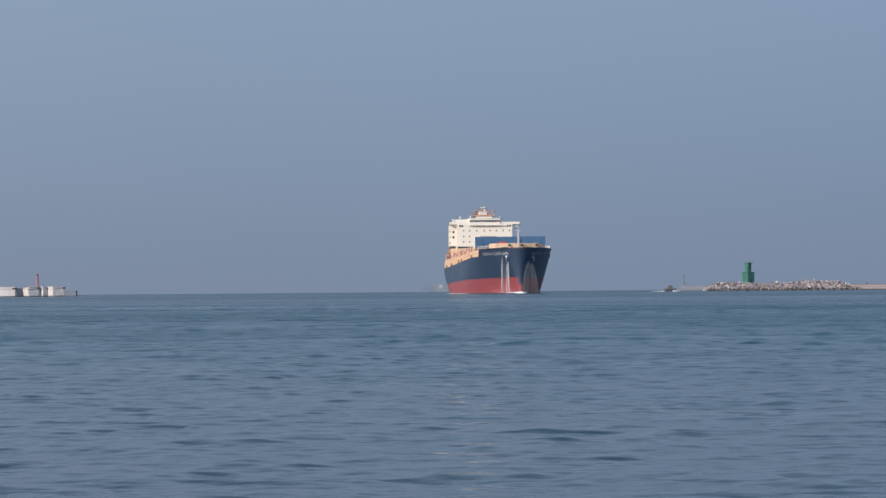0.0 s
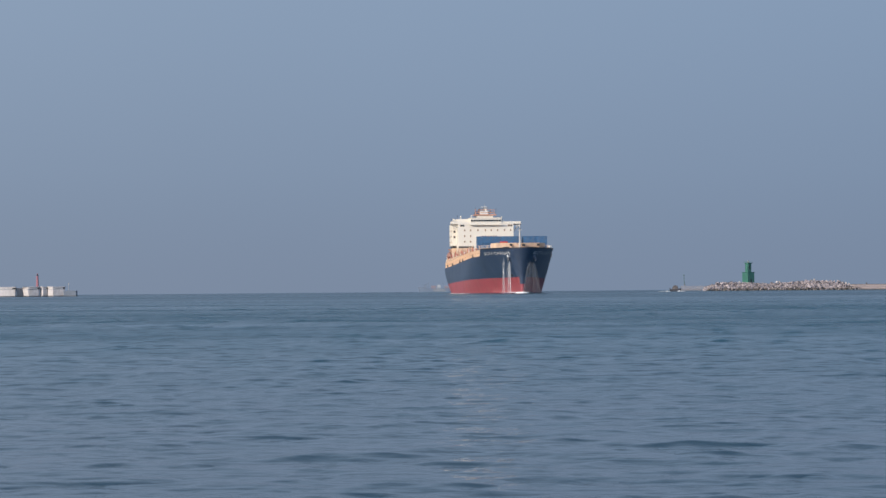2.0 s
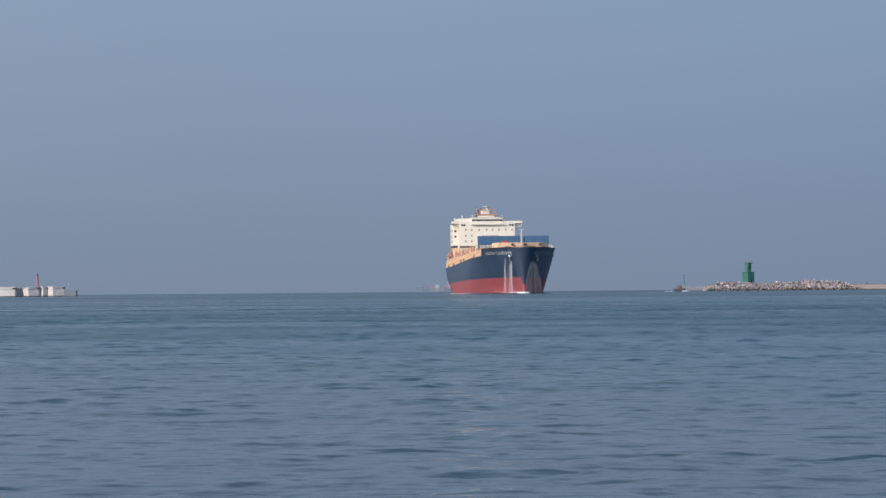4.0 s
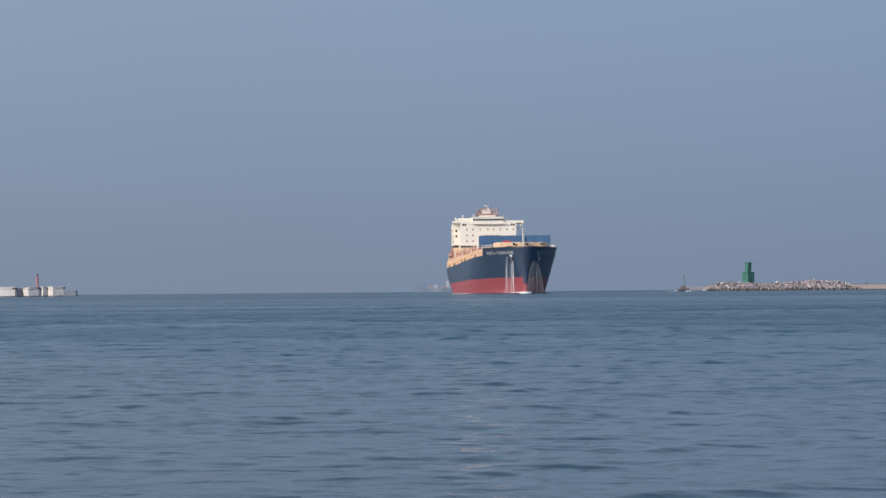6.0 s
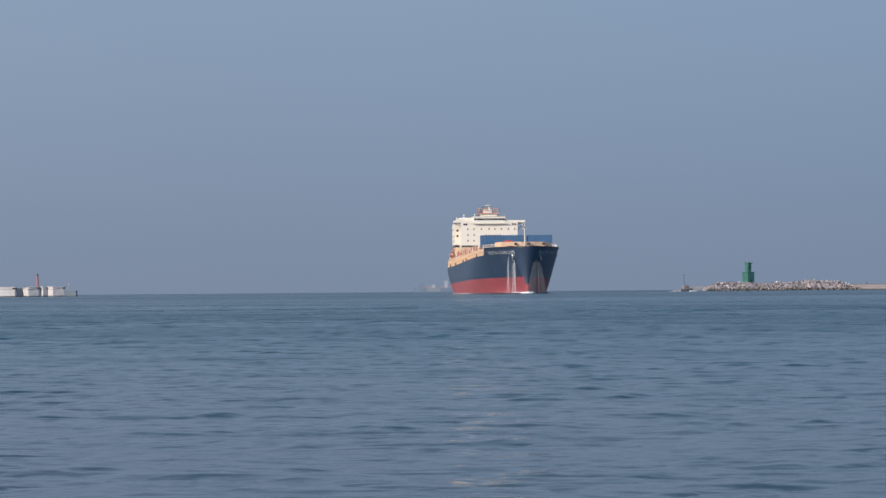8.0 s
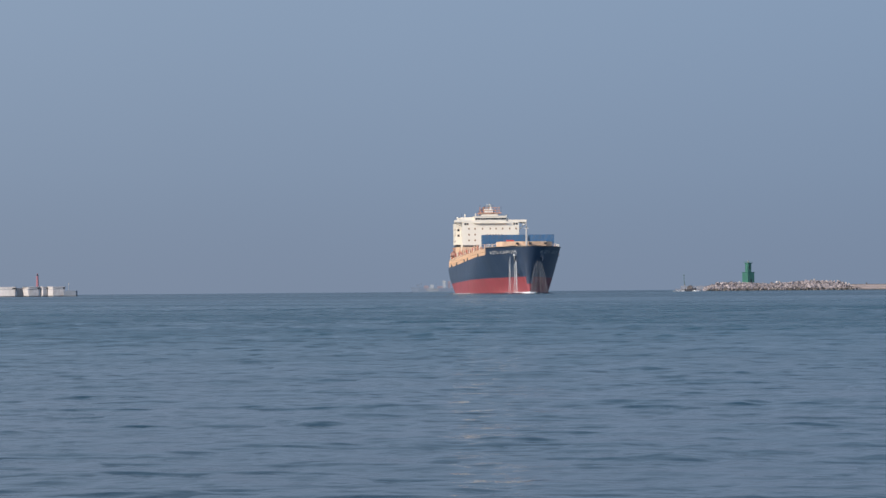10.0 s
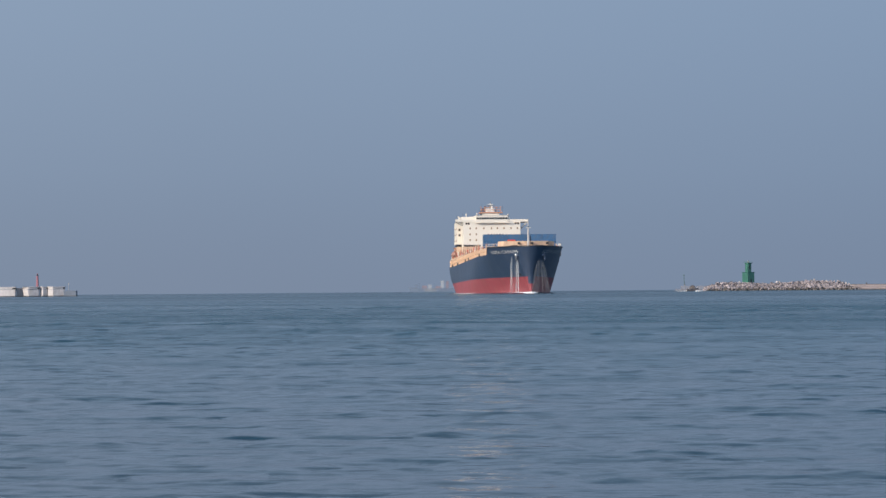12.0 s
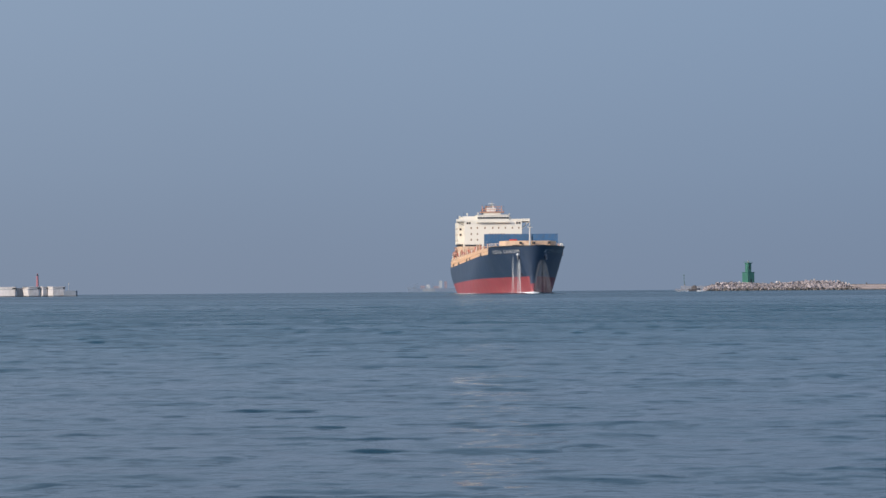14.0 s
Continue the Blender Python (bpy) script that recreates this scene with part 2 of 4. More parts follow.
def empty(name, m, label, category, group="", kind=""):
    ob = new(name)
    ob.empty_display_size = 0.5
    ob.matrix_basis = m
    return tagged(ob, label, category, group, kind)


def box(bm, x0, x1, y0, y1, z0, z1, bevel=0.0):
    r = bmesh.ops.create_cube(bm, size=1.0)
    vs = r["verts"]
    for v in vs:
        v.co = Vector((x0 + (v.co.x + 0.5) * (x1 - x0), y0 + (v.co.y + 0.5) * (y1 - y0), z0 + (v.co.z + 0.5) * (z1 - z0)))
    if bevel:
        es = list({e for v in vs for e in v.link_edges})
        bmesh.ops.bevel(bm, geom=es, offset=bevel, segments=1, affect="EDGES")
    return bm


def boxes(*rows, bevel=0.0):
    bm = bmesh.new()
    for r in rows:
        box(bm, *r, bevel=bevel)
    return bm


def rod(bm, a, b, r0, r1=None, n=8):
    a, b = Vector(a), Vector(b)
    d = b - a
    q = d.to_track_quat("Z", "Y").to_matrix().to_4x4()
    bmesh.ops.create_cone(bm, cap_ends=True, segments=n, radius1=r0, radius2=r0 if r1 is None else r1, depth=d.length,
                          matrix=Matrix.Translation((a + b) / 2) @ q)
    return bm


def rods(*rows, n=8):
    bm = bmesh.new()
    for r in rows:
        rod(bm, *r, n=n)
    return bm


def shell(verts, faces, smooth=False):
    bm = bmesh.new()
    vs = [bm.verts.new(v) for v in verts]
    for f in faces:
        try:
            bm.faces.new([vs[i] for i in f]).smooth = smooth
        except ValueError:
            pass
    bmesh.ops.remove_doubles(bm, verts=bm.verts, dist=0.001)
    bmesh.ops.recalc_face_normals(bm, faces=bm.faces)
    return bm


def grid_faces(n, m):
    return [(i * m + j, i * m + j + 1, (i + 1) * m + j + 1, (i + 1) * m + j) for i in range(n - 1) for j in range(m - 1)]


def smooth01(t):
    t = min(max(t, 0.0), 1.0)
    return t * t * (3 - 2 * t)


# ---- the sea ----
def sea_sheet():
    """Still base sheet out to the horizon on all sides."""
    ring = [0, 30, 100, 300, 700, 1200, 2000, 3200, 4900]
    n = 96
    verts, faces = [(0, 0, 0)], []
    for r in ring[1:]:
        verts += [(r * math.cos(2 * math.pi * k / n), r * math.sin(2 * math.pi * k / n), 0) for k in range(n)]
    for k in range(n):
        faces.append((0, 1 + k, 1 + (k + 1) % n))
    for i in range(len(ring) - 2):
        for k in range(n):
            a, b = 1 + i * n + k, 1 + i * n + (k + 1) % n
            faces.append((a, a + n, b + n, b))
    me = bpy.data.meshes.new("sea")
    me.from_pydata(verts, [], faces)
    me.materials.append(SEA_FAR)
    return tagged(new("sea", me), "calm blue-grey sea reaching the hazy horizon", "water", kind="structure")


def wave_sheet(seed, main, slope, near, ahead):
    """One train of short-crested waves as a rigid sheet, finest before the quay; ahead: how far it will travel towards it."""
    rng = np.random.default_rng(seed)
    ys = [near]
    while ys[-1] < 460:
        y = ys[-1]
        ys.append(y + max(0.04, 0.04 * (max(y - ahead, 1.0) / 20.0) ** 1.36))
    ys = np.array([near - b for b in (60, 42, 29, 20, 14, 9.5, 6, 3.5, 2, 1, 0.4)] + ys)
    fine, apron = 310, 22
    u = np.linspace(-1, 1, fine)
    out = np.linspace(0, 1, apron + 1)[1:] ** 2
    half = 0.192 * np.maximum(ys, 0.0) + 4.0
    core = half[:, None] * u[None, :]
    wing = half[:, None] + (70.0 + 0.25 * np.maximum(ys, 0.0))[:, None] * out[None, :]
    X = np.concatenate([-wing[:, ::-1], core, wing], 1)
    cols = X.shape[1]
    Y = np.repeat(ys[:, None], cols, 1)
    step = np.gradient(ys)[:, None]
    dx = np.gradient(X, axis=1)
    Z, DX, DY = np.zeros_like(X), np.zeros_like(X), np.zeros_like(X)
    count = 84
    # longer, steeper chop in the open fairway
    outer = np.clip((ys - 16.0) / 60.0, 0, 1)[:, None]
    outer = outer * outer * (3 - 2 * outer) * (1 - 0.75 * np.clip((ys - 110.0) / 220.0, 0, 1))[:, None]
    lam = np.exp(rng.uniform(math.log(0.15), math.log(5.5), count))
    ang = radians(main) + rng.normal(0, 0.75, count)
    ph = rng.uniform(0, 2 * math.pi, count)
    for l, a, p in zip(lam, ang, ph):
        k = 2 * math.pi / l
        amp = slope * math.sqrt(2.0 / count) / k * min(1.0, (1.1 / l) ** 0.4)
        keep = np.clip((l / np.maximum(step * abs(math.sin(a)), dx) - 2.0) / 2.0, 0.0, 1.0)
        th = k * (math.cos(a) * X + math.sin(a) * Y) + p
        if l > 0.7:
            keep = keep * (min(1.0, 1.05 / l) + 1.15 * outer)
        else:
            keep = keep * (1.2 + 0.4 * outer)
        Z += keep * amp * np.sin(th)
        DX += keep * amp * math.cos(a) * np.cos(th)
        DY += keep * amp * math.sin(a) * np.cos(th)
    gust = 0.75 + 0.25 * np.sin(X * 0.11 + 1.3 * seed) * np.sin(Y * 0.07 + seed)
    Z *= gust
    # the rim dips under the still sheet on all sides
    rim = np.concatenate([out[::-1], np.zeros(fine), out])[None, :]
    rim = np.maximum(rim, np.clip((near - 20.0 - ys) / 40.0, 0, 1)[:, None])
    Z *= 1 - rim ** 2
    X, Y = X + 1.3 * gust * DX, Y + 1.3 * gust * DY
    edge = np.clip((ys - 130.0) / 310.0, 0, 1)[:, None]
    Z += 0.06 - np.maximum(0.13 * edge ** 1.5, 0.12 * rim ** 2)
    co = np.stack([X, Y, Z], -1).reshape(-1, 3).astype(np.float32)
    n, m = X.shape
    idx = np.arange(n * m).reshape(n, m)
    quads = np.stack([idx[:-1, :-1], idx[:-1, 1:], idx[1:, 1:], idx[1:, :-1]], -1).reshape(-1, 4)
    me = bpy.data.meshes.new("wave_surface")
    me.vertices.add(len(co))
    me.vertices.foreach_set("co", co.ravel())
    me.loops.add(quads.size)
    me.loops.foreach_set("vertex_index", quads.ravel().astype(np.int32))
    me.polygons.add(len(quads))
    me.polygons.foreach_set("loop_start", (np.arange(len(quads)) * 4).astype(np.int32))
    me.polygons.foreach_set("use_smooth", np.ones(len(quads), dtype=bool))
    me.update(calc_edges=True)
    me.materials.append(SEA_NEAR)
    return tagged(new("wave_surface", me), "short choppy blue-grey harbour ripples", "water", kind="structure")


sea = sea_sheet()
waves_in = wave_sheet(3, -75, 0.092, 10.0, 9.5)
waves_out = wave_sheet(11, 60, 0.092, 5.0, 6.0)

# ---- the container ship ----
# Own space: x forward, y to port, z up, stem at the waterline at the origin.
BEAM = 16.1
LENGTH = 232.0
STEP = 0.0028


def stem_x(z):
    return 7.0 * (max(z, 0.0) / 17.5) ** 1.3


def half_breadth(x, z):
    t = min(max(z, 0.0) / 17.5, 1.0)
    ent = 105.0 + (60.0 - 105.0) * t
    p = 2.16 + (2.9 - 2.16) * t
    s = min(max((stem_x(z) - x) / ent, 0.0), 1.0)
    b = BEAM * (1 - (1 - s) ** p)
    # the stem plate is rounded, more so towards the deck
    d, nose = max(stem_x(z) - x, 0.0), 0.25 + 5.0 * t
    blunt = 0.75 * nose * math.sqrt(1 - (1 - min(d / nose, 1.0)) ** 2)
    b = blunt + b * (1 - blunt / BEAM)
    if x < -140:
        a = min((-140 - x) / 92.0, 1.0)
        k = 0.43 * math.exp(-max(z, 0.0) / 4.0)
        b *= 1 - k * a ** 1.8
    if x < -185:
        b *= 1 - 0.11 * ((-185 - x) / 47.0) ** 1.5
    return b


def sheer(x):
    """Height of the hull's upper edge."""
    low = 14.6 + (x + 33.0) * 0.019 if x > -165 else 12.1 + (x + 165) * 0.007
    return low + (17.5 - low) * smooth01((x + 27.0) / 5.0)


def boot_line(x, s):
    """Upper edge of the red paint; it steps down beside the stem."""
    return 6.2 + 0.0098 * x - (2.6 if s < STEP else 0.0)


def deck_z(x):
    return sheer(x) - (1.25 if x > -24 else 0.15)


def stations():
    s = [0.0, 0.0002, 0.0005, 0.0009, 0.0014, 0.002, STEP - 0.00005, STEP + 0.00005, 0.0036, 0.0045, 0.0056, 0.0068, 0.0082, 0.01, 0.0125, 0.0155, 0.019, 0.026, 0.034, 0.043, 0.053, 0.064, 0.076]
    s += [0.084, 0.09, 0.096, 0.101, 0.105, 0.109, 0.113, 0.117, 0.121, 0.126, 0.132, 0.14, 0.15, 0.162]
    return s + list(np.linspace(0.18, 1.0, 44))


def hull_side(side, low, high, rows):
    """One skin of the hull between two heights that are functions of x."""
    verts, st = [], stations()
    for s in st:
        for j in range(rows):
            v = j / (rows - 1)
            x = -LENGTH * s
            for _ in range(3):
                z = low(x, s) + v * (high(x, s) - low(x, s))
                x = stem_x(z) - s * (stem_x(z) + LENGTH)
            z = low(x, s) + v * (high(x, s) - low(x, s))
            verts.append((x, side * half_breadth(x, z), z))
    return verts, grid_faces(len(st), rows)


def both_sides(low, high, rows):
    v1, f1 = hull_side(-1, low, high, rows)
    v2, f2 = hull_side(1, low, high, rows)
    n = len(v1)
    faces = f1 + [tuple(i + n for i in f) for f in f2]
    last = (len(stations()) - 1) * rows
    for j in range(rows - 1):
        a, b = last + j, last + j + 1
        faces.append((a, b, n + b, n + a))
    bm = shell(v1 + v2, faces, smooth=True)
    bmesh.ops.remove_doubles(bm, verts=bm.verts, dist=0.0005)
    return bm


HEADING = 3.85
SHIP_AT = Vector((29.95, 914.0, 0.0))
SHIP_GO = Vector((2.9, -45.0, 0.0))


def ship_pose(t, local=None):
    p = SHIP_AT + SHIP_GO * (t / 14.0)
    m = pose(p.x, p.y, p.z, 0, 0, -90 + HEADING)
    return m @ local if local is not None else m


ship = empty("container_ship", ship_pose(0), "navy and red container ship with cream superstructure under way", "ship")
hull = part("hull", both_sides(boot_line, lambda x, s: sheer(x), 18), NAVY, ship, "navy blue flared hull with rust streaks")
part("boot_top", both_sides(lambda x, s: -2.5, boot_line, 12), BOOT, ship, "faded red underwater paint")


def deck_mesh(x0, x1, dz=0.0, n=30, inset=0.12):
    verts = []
    for i in range(n):
        x = x0 + (x1 - x0) * i / (n - 1)
        z = deck_z(x) + dz
        b = max(half_breadth(x, z) - inset, 0.02)
        verts += [(x, -b, z), (x, b, z)]
    return shell(verts, [(2 * i, 2 * i + 1, 2 * i + 3, 2 * i + 2) for i in range(n - 1)])


part("main_deck", deck_mesh(-231.5, -24.6, n=60), DECK, ship, "red-brown painted steel deck")
part("forecastle_deck", deck_mesh(-23.9, 6.2, n=30), DECK, ship)


def bulwark_cap():
    """Buff rail along the top of the forecastle bulwark."""
    verts, faces, n = [], [], 40
    for side in (-1, 1):
        base = len(verts)
        for i in range(n):
            x = 6.9 - 29.5 * (i / (n - 1)) ** 1.3
            z = sheer(x)
            b = half_breadth(x, z)
            for db, dz in ((0.10, -0.35), (0.10, 0.06), (-0.25, 0.06), (-0.25, -0.35)):
                verts.append((x, side * max(b + db, 0.0), z + dz))
        for i in range(n - 1):
            for j in range(4):
                faces.append((base + i * 4 + j, base + i * 4 + (j + 1) % 4, base + (i + 1) * 4 + (j + 1) % 4, base + (i + 1) * 4 + j))
    return shell(verts, faces)


part("bulwark_rail", bulwark_cap(), DARK, ship, "dark bulwark capping rail")


def breakwater():
    """Buff steel spray wall across the forecastle, raked and with swept ends."""
    verts = []
    pts = [(-19.5, -10.6), (-17.6, -8.5), (-16.0, 0.0), (-17.6, 8.5), (-19.5, 10.9)]
    for thick in (0.0, -0.35):
        for x, y in pts:
            verts += [(x + thick, y, 16.1), (x + thick + 0.5, y * 0.985, 19.5 if abs(y) > 10 else 19.65)]
    n = len(pts) * 2
    faces = []
    for k in range(len(pts) - 1):
        a = 2 * k
        faces += [(a, a + 2, a + 3, a + 1), (n + a, n + a + 1, n + a + 3, n + a + 2), (a + 1, a + 3, n + a + 3, n + a + 1)]
    faces += [(0, 1, n + 1, n), (n - 2, n - 1, 2 * n - 1, 2 * n - 2)]
    return shell(verts, faces)


part("breakwater", breakwater(), BUFF, ship, "buff painted spray breakwater")

# coamings, hatches, stanchions
def edge_y(x, inset):
    return half_breadth(x, sheer(x)) - inset


for side in (-1, 1):
    for bay in range(13):
        xa = -35.5 - 13.6 * bay
        verts = []
        for k in range(4):
            x = xa - 12.2 * k / 3
            z = sheer(x) - 0.1
            b = min(edge_y(x, 1.6), 14.4) if bay < 9 else edge_y(x, 0.9)
            verts += [(x, side * (b + db), z + dz) for db, dz in ((0, 0), (0, 2.5), (-0.5, 2.7), (-0.5, 0))]
        faces = [(4 * i + j, 4 * i + (j + 1) % 4, 4 * i + 4 + (j + 1) % 4, 4 * i + 4 + j) for i in range(3) for j in range(4)]
        faces += [(0, 1, 2, 3), (12, 13, 14, 15)]
        coam = part("hatch_coaming", shell(verts, faces), (BUFF, BUFF, RUST, BUFF)[bay % 4], ship, "hatch coaming along the deck edge")
        for k in range(3):
            x = xa - 2.2 - 3.9 * k
            b = min(edge_y(x, 1.6), 14.4) if bay < 9 else edge_y(x, 0.9)
            part("stay", boxes((-0.15, 0.15, -0.45, 0.45, 0, 2.4)), BUFF, coam, at=pose(x, side * (b + 0.4), sheer(x) - 0.1))
        part("vent", rods(((0, 0, 0), (0, 0, 2.9), 0.35), ((0, 0, 2.9), (0.1, 0, 3.5), 0.6), n=10), BUFF if bay % 3 else REDP, ship,
             at=pose(xa - 6.0, side * edge_y(xa - 6, 1.0), sheer(xa - 6) - 0.1))
    verts = []
    for k in range(45):
        x = -28.5 - 4.0 * k
        b, z = edge_y(x, 0.03), sheer(x) - 0.1
        h = 2.5 + 1.0 * smooth01((-x - 60) / 80.0)
        verts += [(x, side * b, z), (x, side * b, z + h), (x, side * (b - 0.25), z + h), (x, side * (b - 0.25), z)]
    faces = [(4 * k + j, 4 * k + (j + 1) % 4, 4 * k + 4 + (j + 1) % 4, 4 * k + 4 + j) for k in range(44) for j in range(4)]
    part("side_bulwark", shell(verts, faces + [(0, 1, 2, 3), (176, 177, 178, 179)]), BUFF, ship, "buff bulwark plating above the deck edge")
    strake = bmesh.new()
    for k in range(44):
        x = -28.5 - 4.0 * k
        rod(strake, (x, side * edge_y(x, 0.0), sheer(x) + 1.15), (x - 4.0, side * edge_y(x - 4.0, 0.0), sheer(x - 4.0) + 1.15), 0.11, n=5)
    part("rubbing_strake", strake, RUST, ship, "rusty strake along the bulwark")
    rib = None
    for k in range(54):
        x = -30.1 - 3.25 * k
        at = pose(x, side * edge_y(x, -0.06), sheer(x) - 0.05)
        if rib is None:
            rib = part("bulwark_rib", boxes((-0.13, 0.13, -0.12, 0.12, 0, 2.5)), BUFF, ship, at=at)
        else:
            twin = new("bulwark_rib", rib.data)
            twin.parent, twin.matrix_basis = ship, at
    for i in range(53):
        x = -34.5 - 3.25 * i
        tall = 3.0 + 1.7 * ((i * 7) % 5) / 4 + 1.2 * smooth01((-x - 80) / 60.0)
        part("stanchion", boxes((-0.14, 0.14, -0.14, 0.14, 0, tall), (-0.3, 0.3, -0.3, 0.3, 2.5, 2.8)), (RUST, BUFF, LETTER, RUST, REDP, BUFF, RUST)[i % 7], ship,
             at=pose(x, side * edge_y(x, 0.55), sheer(x) - 0.12))
    for dz, r in ((3.3, 0.06), (2.8, 0.05)):
        top = bmesh.new()
        for i in range(52):
            x = -34.5 - 3.25 * i
            rod(top, (x, side * edge_y(x, 0.55), sheer(x) + dz), (x - 3.25, side * edge_y(x - 3.25, 0.55), sheer(x - 3.25) + dz), r, n=5)
        part("side_rail", top, RUST, ship)
    for i in range(11):
        x = -42.0 - 15.0 * i + 5.0 * math.sin(4.1 * i)
        if i in (0, 3, 4, 7, 9):
            part("fairlead_opening", boxes((-2.2, 2.2, -0.2, 0.2, -0.15, 0.95), bevel=0.1), DARK, ship, at=pose(x, side * (half_breadth(x, sheer(x) - 0.3) + 0.06), sheer(x)))
        part("gear_locker", boxes((-1.6, 1.6, -0.5, 0.5, 0, 1.9 + 0.4 * (i % 3)), bevel=0.08), (RUST, BUFF, REDP, BUFF)[i % 4], ship, at=pose(x - 7.0, side * edge_y(x - 7, 0.95), sheer(x - 7) - 0.12))
for i in range(9):
    x1 = -38.0 - 13.6 * i
    z = sheer(x1 - 6) + 2.4
    w = min(half_breadth(x1, 14) - 2.2, 13.6)
    part("hatch_cover", boxes((x1 - 12.4, x1, -w, -0.1, z, z + 0.8), (x1 - 12.4, x1, 0.1, w, z, z + 0.8), bevel=0.06), BUFF, ship, "buff steel hatch cover")
    if i:
        xb = x1 + 0.65
        bz = sheer(xb) - 0.1
        w = min(half_breadth(xb, 14) - 0.7, 15.3)
        rows = [(xb - 0.35, xb + 0.35, -w, w, bz + 4.0, bz + 4.18)]
        rows += [(xb - 0.18, xb + 0.18, y - 0.18, y + 0.18, bz, bz + 5.1) for y in np.linspace(-w, w, 11)]
        rows += [(xb - 0.05, xb + 0.05, -w, w, bz + 5.0, bz + 5.1)]
        part("lashing_bridge", boxes(*rows), BUFF, ship, "buff lashing bridge between hatches")

for x, y, z, c, s in ((-150, -15.2, 12.4, REDP, 1.3), (-128, -15.3, 15.9, REDP, 0.9), (-104, -15.2, 16.4, REDP, 1.0), (-72, -15.0, 17.2, REDP, 0.8)):
    part("hose_box", boxes((x - s, x + s, y - 0.4, y + 0.3, z, z + 1.6 * s), bevel=0.05), c, ship, "red fire hose box")

# forecastle fittings
mast = part("foremast", rods(((-9.5, 0, 16.2), (-9.5, 0, 24.5), 0.36, 0.27), ((-9.5, 0, 24.5), (-9.5, 0, 27.4), 0.2, 0.1), n=12), MASTPAINT, ship, "weathered cream tubular foremast")
part("crosstree", boxes((-9.9, -9.1, -0.9, 0.9, 24.4, 24.6), (-9.6, -9.4, -1.6, 0.0, 26.2, 26.35), bevel=0.03), WHITE, mast)
part("masthead_light", rods(((-9.1, 0, 24.6), (-9.1, 0, 25.1), 0.16)), DARK, mast)
for y in (-5.0, 4.6):
    w = part("windlass", boxes((-14.2, -11.6, y - 1.5, y + 1.5, 16.2, 17.0), bevel=0.08), BUFF, ship, "buff anchor windlass")
    part("drum", rods(((-12.9, y - 1.3, 17.3), (-12.9, y + 1.3, 17.3), 0.75), n=14), DARK, w)
for x, y in ((2.0, -3.0), (2.0, 3.0), (-8, -8.6), (-8, 8.6)):
    part("bollard", rods(((x, y - 0.45, 16.2), (x, y - 0.45, 17.2), 0.25), ((x, y + 0.45, 16.2), (x, y + 0.45, 17.2), 0.25)), DARK, ship)
part("hose_reel", boxes((-24.5, -22.5, -6.4, -3.4, 16.2, 20.35), bevel=0.2), REDP, ship, "red deck machinery cover")
for y, w in ((-2.9, 0.5), (2.0, 0.6), (7.8, 0.5)):
    part("fairlead", boxes((-15.6, -15.2, y - w, y + w, 18.4, 19.3), bevel=0.1), DARK, ship)
for side in (-1, 1):
    rail = bmesh.new()
    for i in range(10):
        x = -11 - 1.3 * i
        b = half_breadth(x, sheer(x)) - 0.5
        rod(rail, (x, side * b, sheer(x) - 0.2), (x, side * b, sheer(x) + 1.1), 0.05, n=5)
        x2 = x - 1.3
        b2 = half_breadth(x2, sheer(x2)) - 0.5
        rod(rail, (x, side * b, sheer(x) + 1.1), (x2, side * b2, sheer(x2) + 1.1), 0.05, n=5)
    part("forecastle_rail", rail, WHITE, ship)


def on_hull(x, z, side, proud=0.05):
    e = 0.05
    b = half_breadth(x, z)
    nx = -(half_breadth(x + e, z) - half_breadth(x - e, z)) / (2 * e)
    nz = -(half_breadth(x, z + e) - half_breadth(x, z - e)) / (2 * e)
    n = Vector((nx, 1.0, nz)).normalized()
    p = Vector((x, b, z)) + n * proud
    return Vector((p.x, side * p.y, p.z)), Vector((n.x, side * n.y, n.z))


def hull_name(text, side, x_fore, x_aft, z, height, material):
    cu = bpy.data.curves.new("lettering", "FONT")
    cu.body, cu.size, cu.align_x = text, 1.0, "LEFT"
    cu.space_character = 1.2
    tmp = new("lettering", cu)
    bpy.context.view_layer.update()
    me = tmp.to_mesh()
    bm = bmesh.new()
    bm.from_mesh(me)
    tmp.to_mesh_clear()
    bpy.data.objects.remove(tmp)
    bmesh.ops.triangulate(bm, faces=bm.faces)
    bmesh.ops.subdivide_edges(bm, edges=[e for e in bm.edges if e.calc_length() > 0.3], cuts=2)
    w = max(v.co.x for v in bm.verts)
    h = max(v.co.y for v in bm.verts)
    for v in bm.verts:
        u = v.co.x / w
        u = u if side < 0 else 1 - u
        x = x_aft + (x_fore - x_aft) * u
        v.co = on_hull(x, z + (v.co.y / h - 0.5) * height, side, 0.07)[0]
    # one object a letter
    left = set(bm.verts)
    while left:
        todo, island = [left.pop()], []
        while todo:
            v = todo.pop()
            island.append(v)
            for e in v.link_edges:
                o = e.other_vert(v)
                if o in left:
                    left.discard(o)
                    todo.append(o)
        index = {v: i for i, v in enumerate(island)}
        faces = {f for v in island for f in v.link_faces}
        one = bmesh.new()
        vs = [one.verts.new(v.co) for v in island]
        for f in faces:
            one.faces.new([vs[index[v]] for v in f.verts])
        part("name_letter", one, material, hull, "white painted letter of the ship's name")
    bm.free()


hull_name("KOTA CARUM", -1, 2.5, -19.3, 15.45, 1.15, NAMEPAINT)
hull_name("KOTA CARUM", 1, 4.2, -15.4, 15.45, 1.15, LETTER_SHADE)


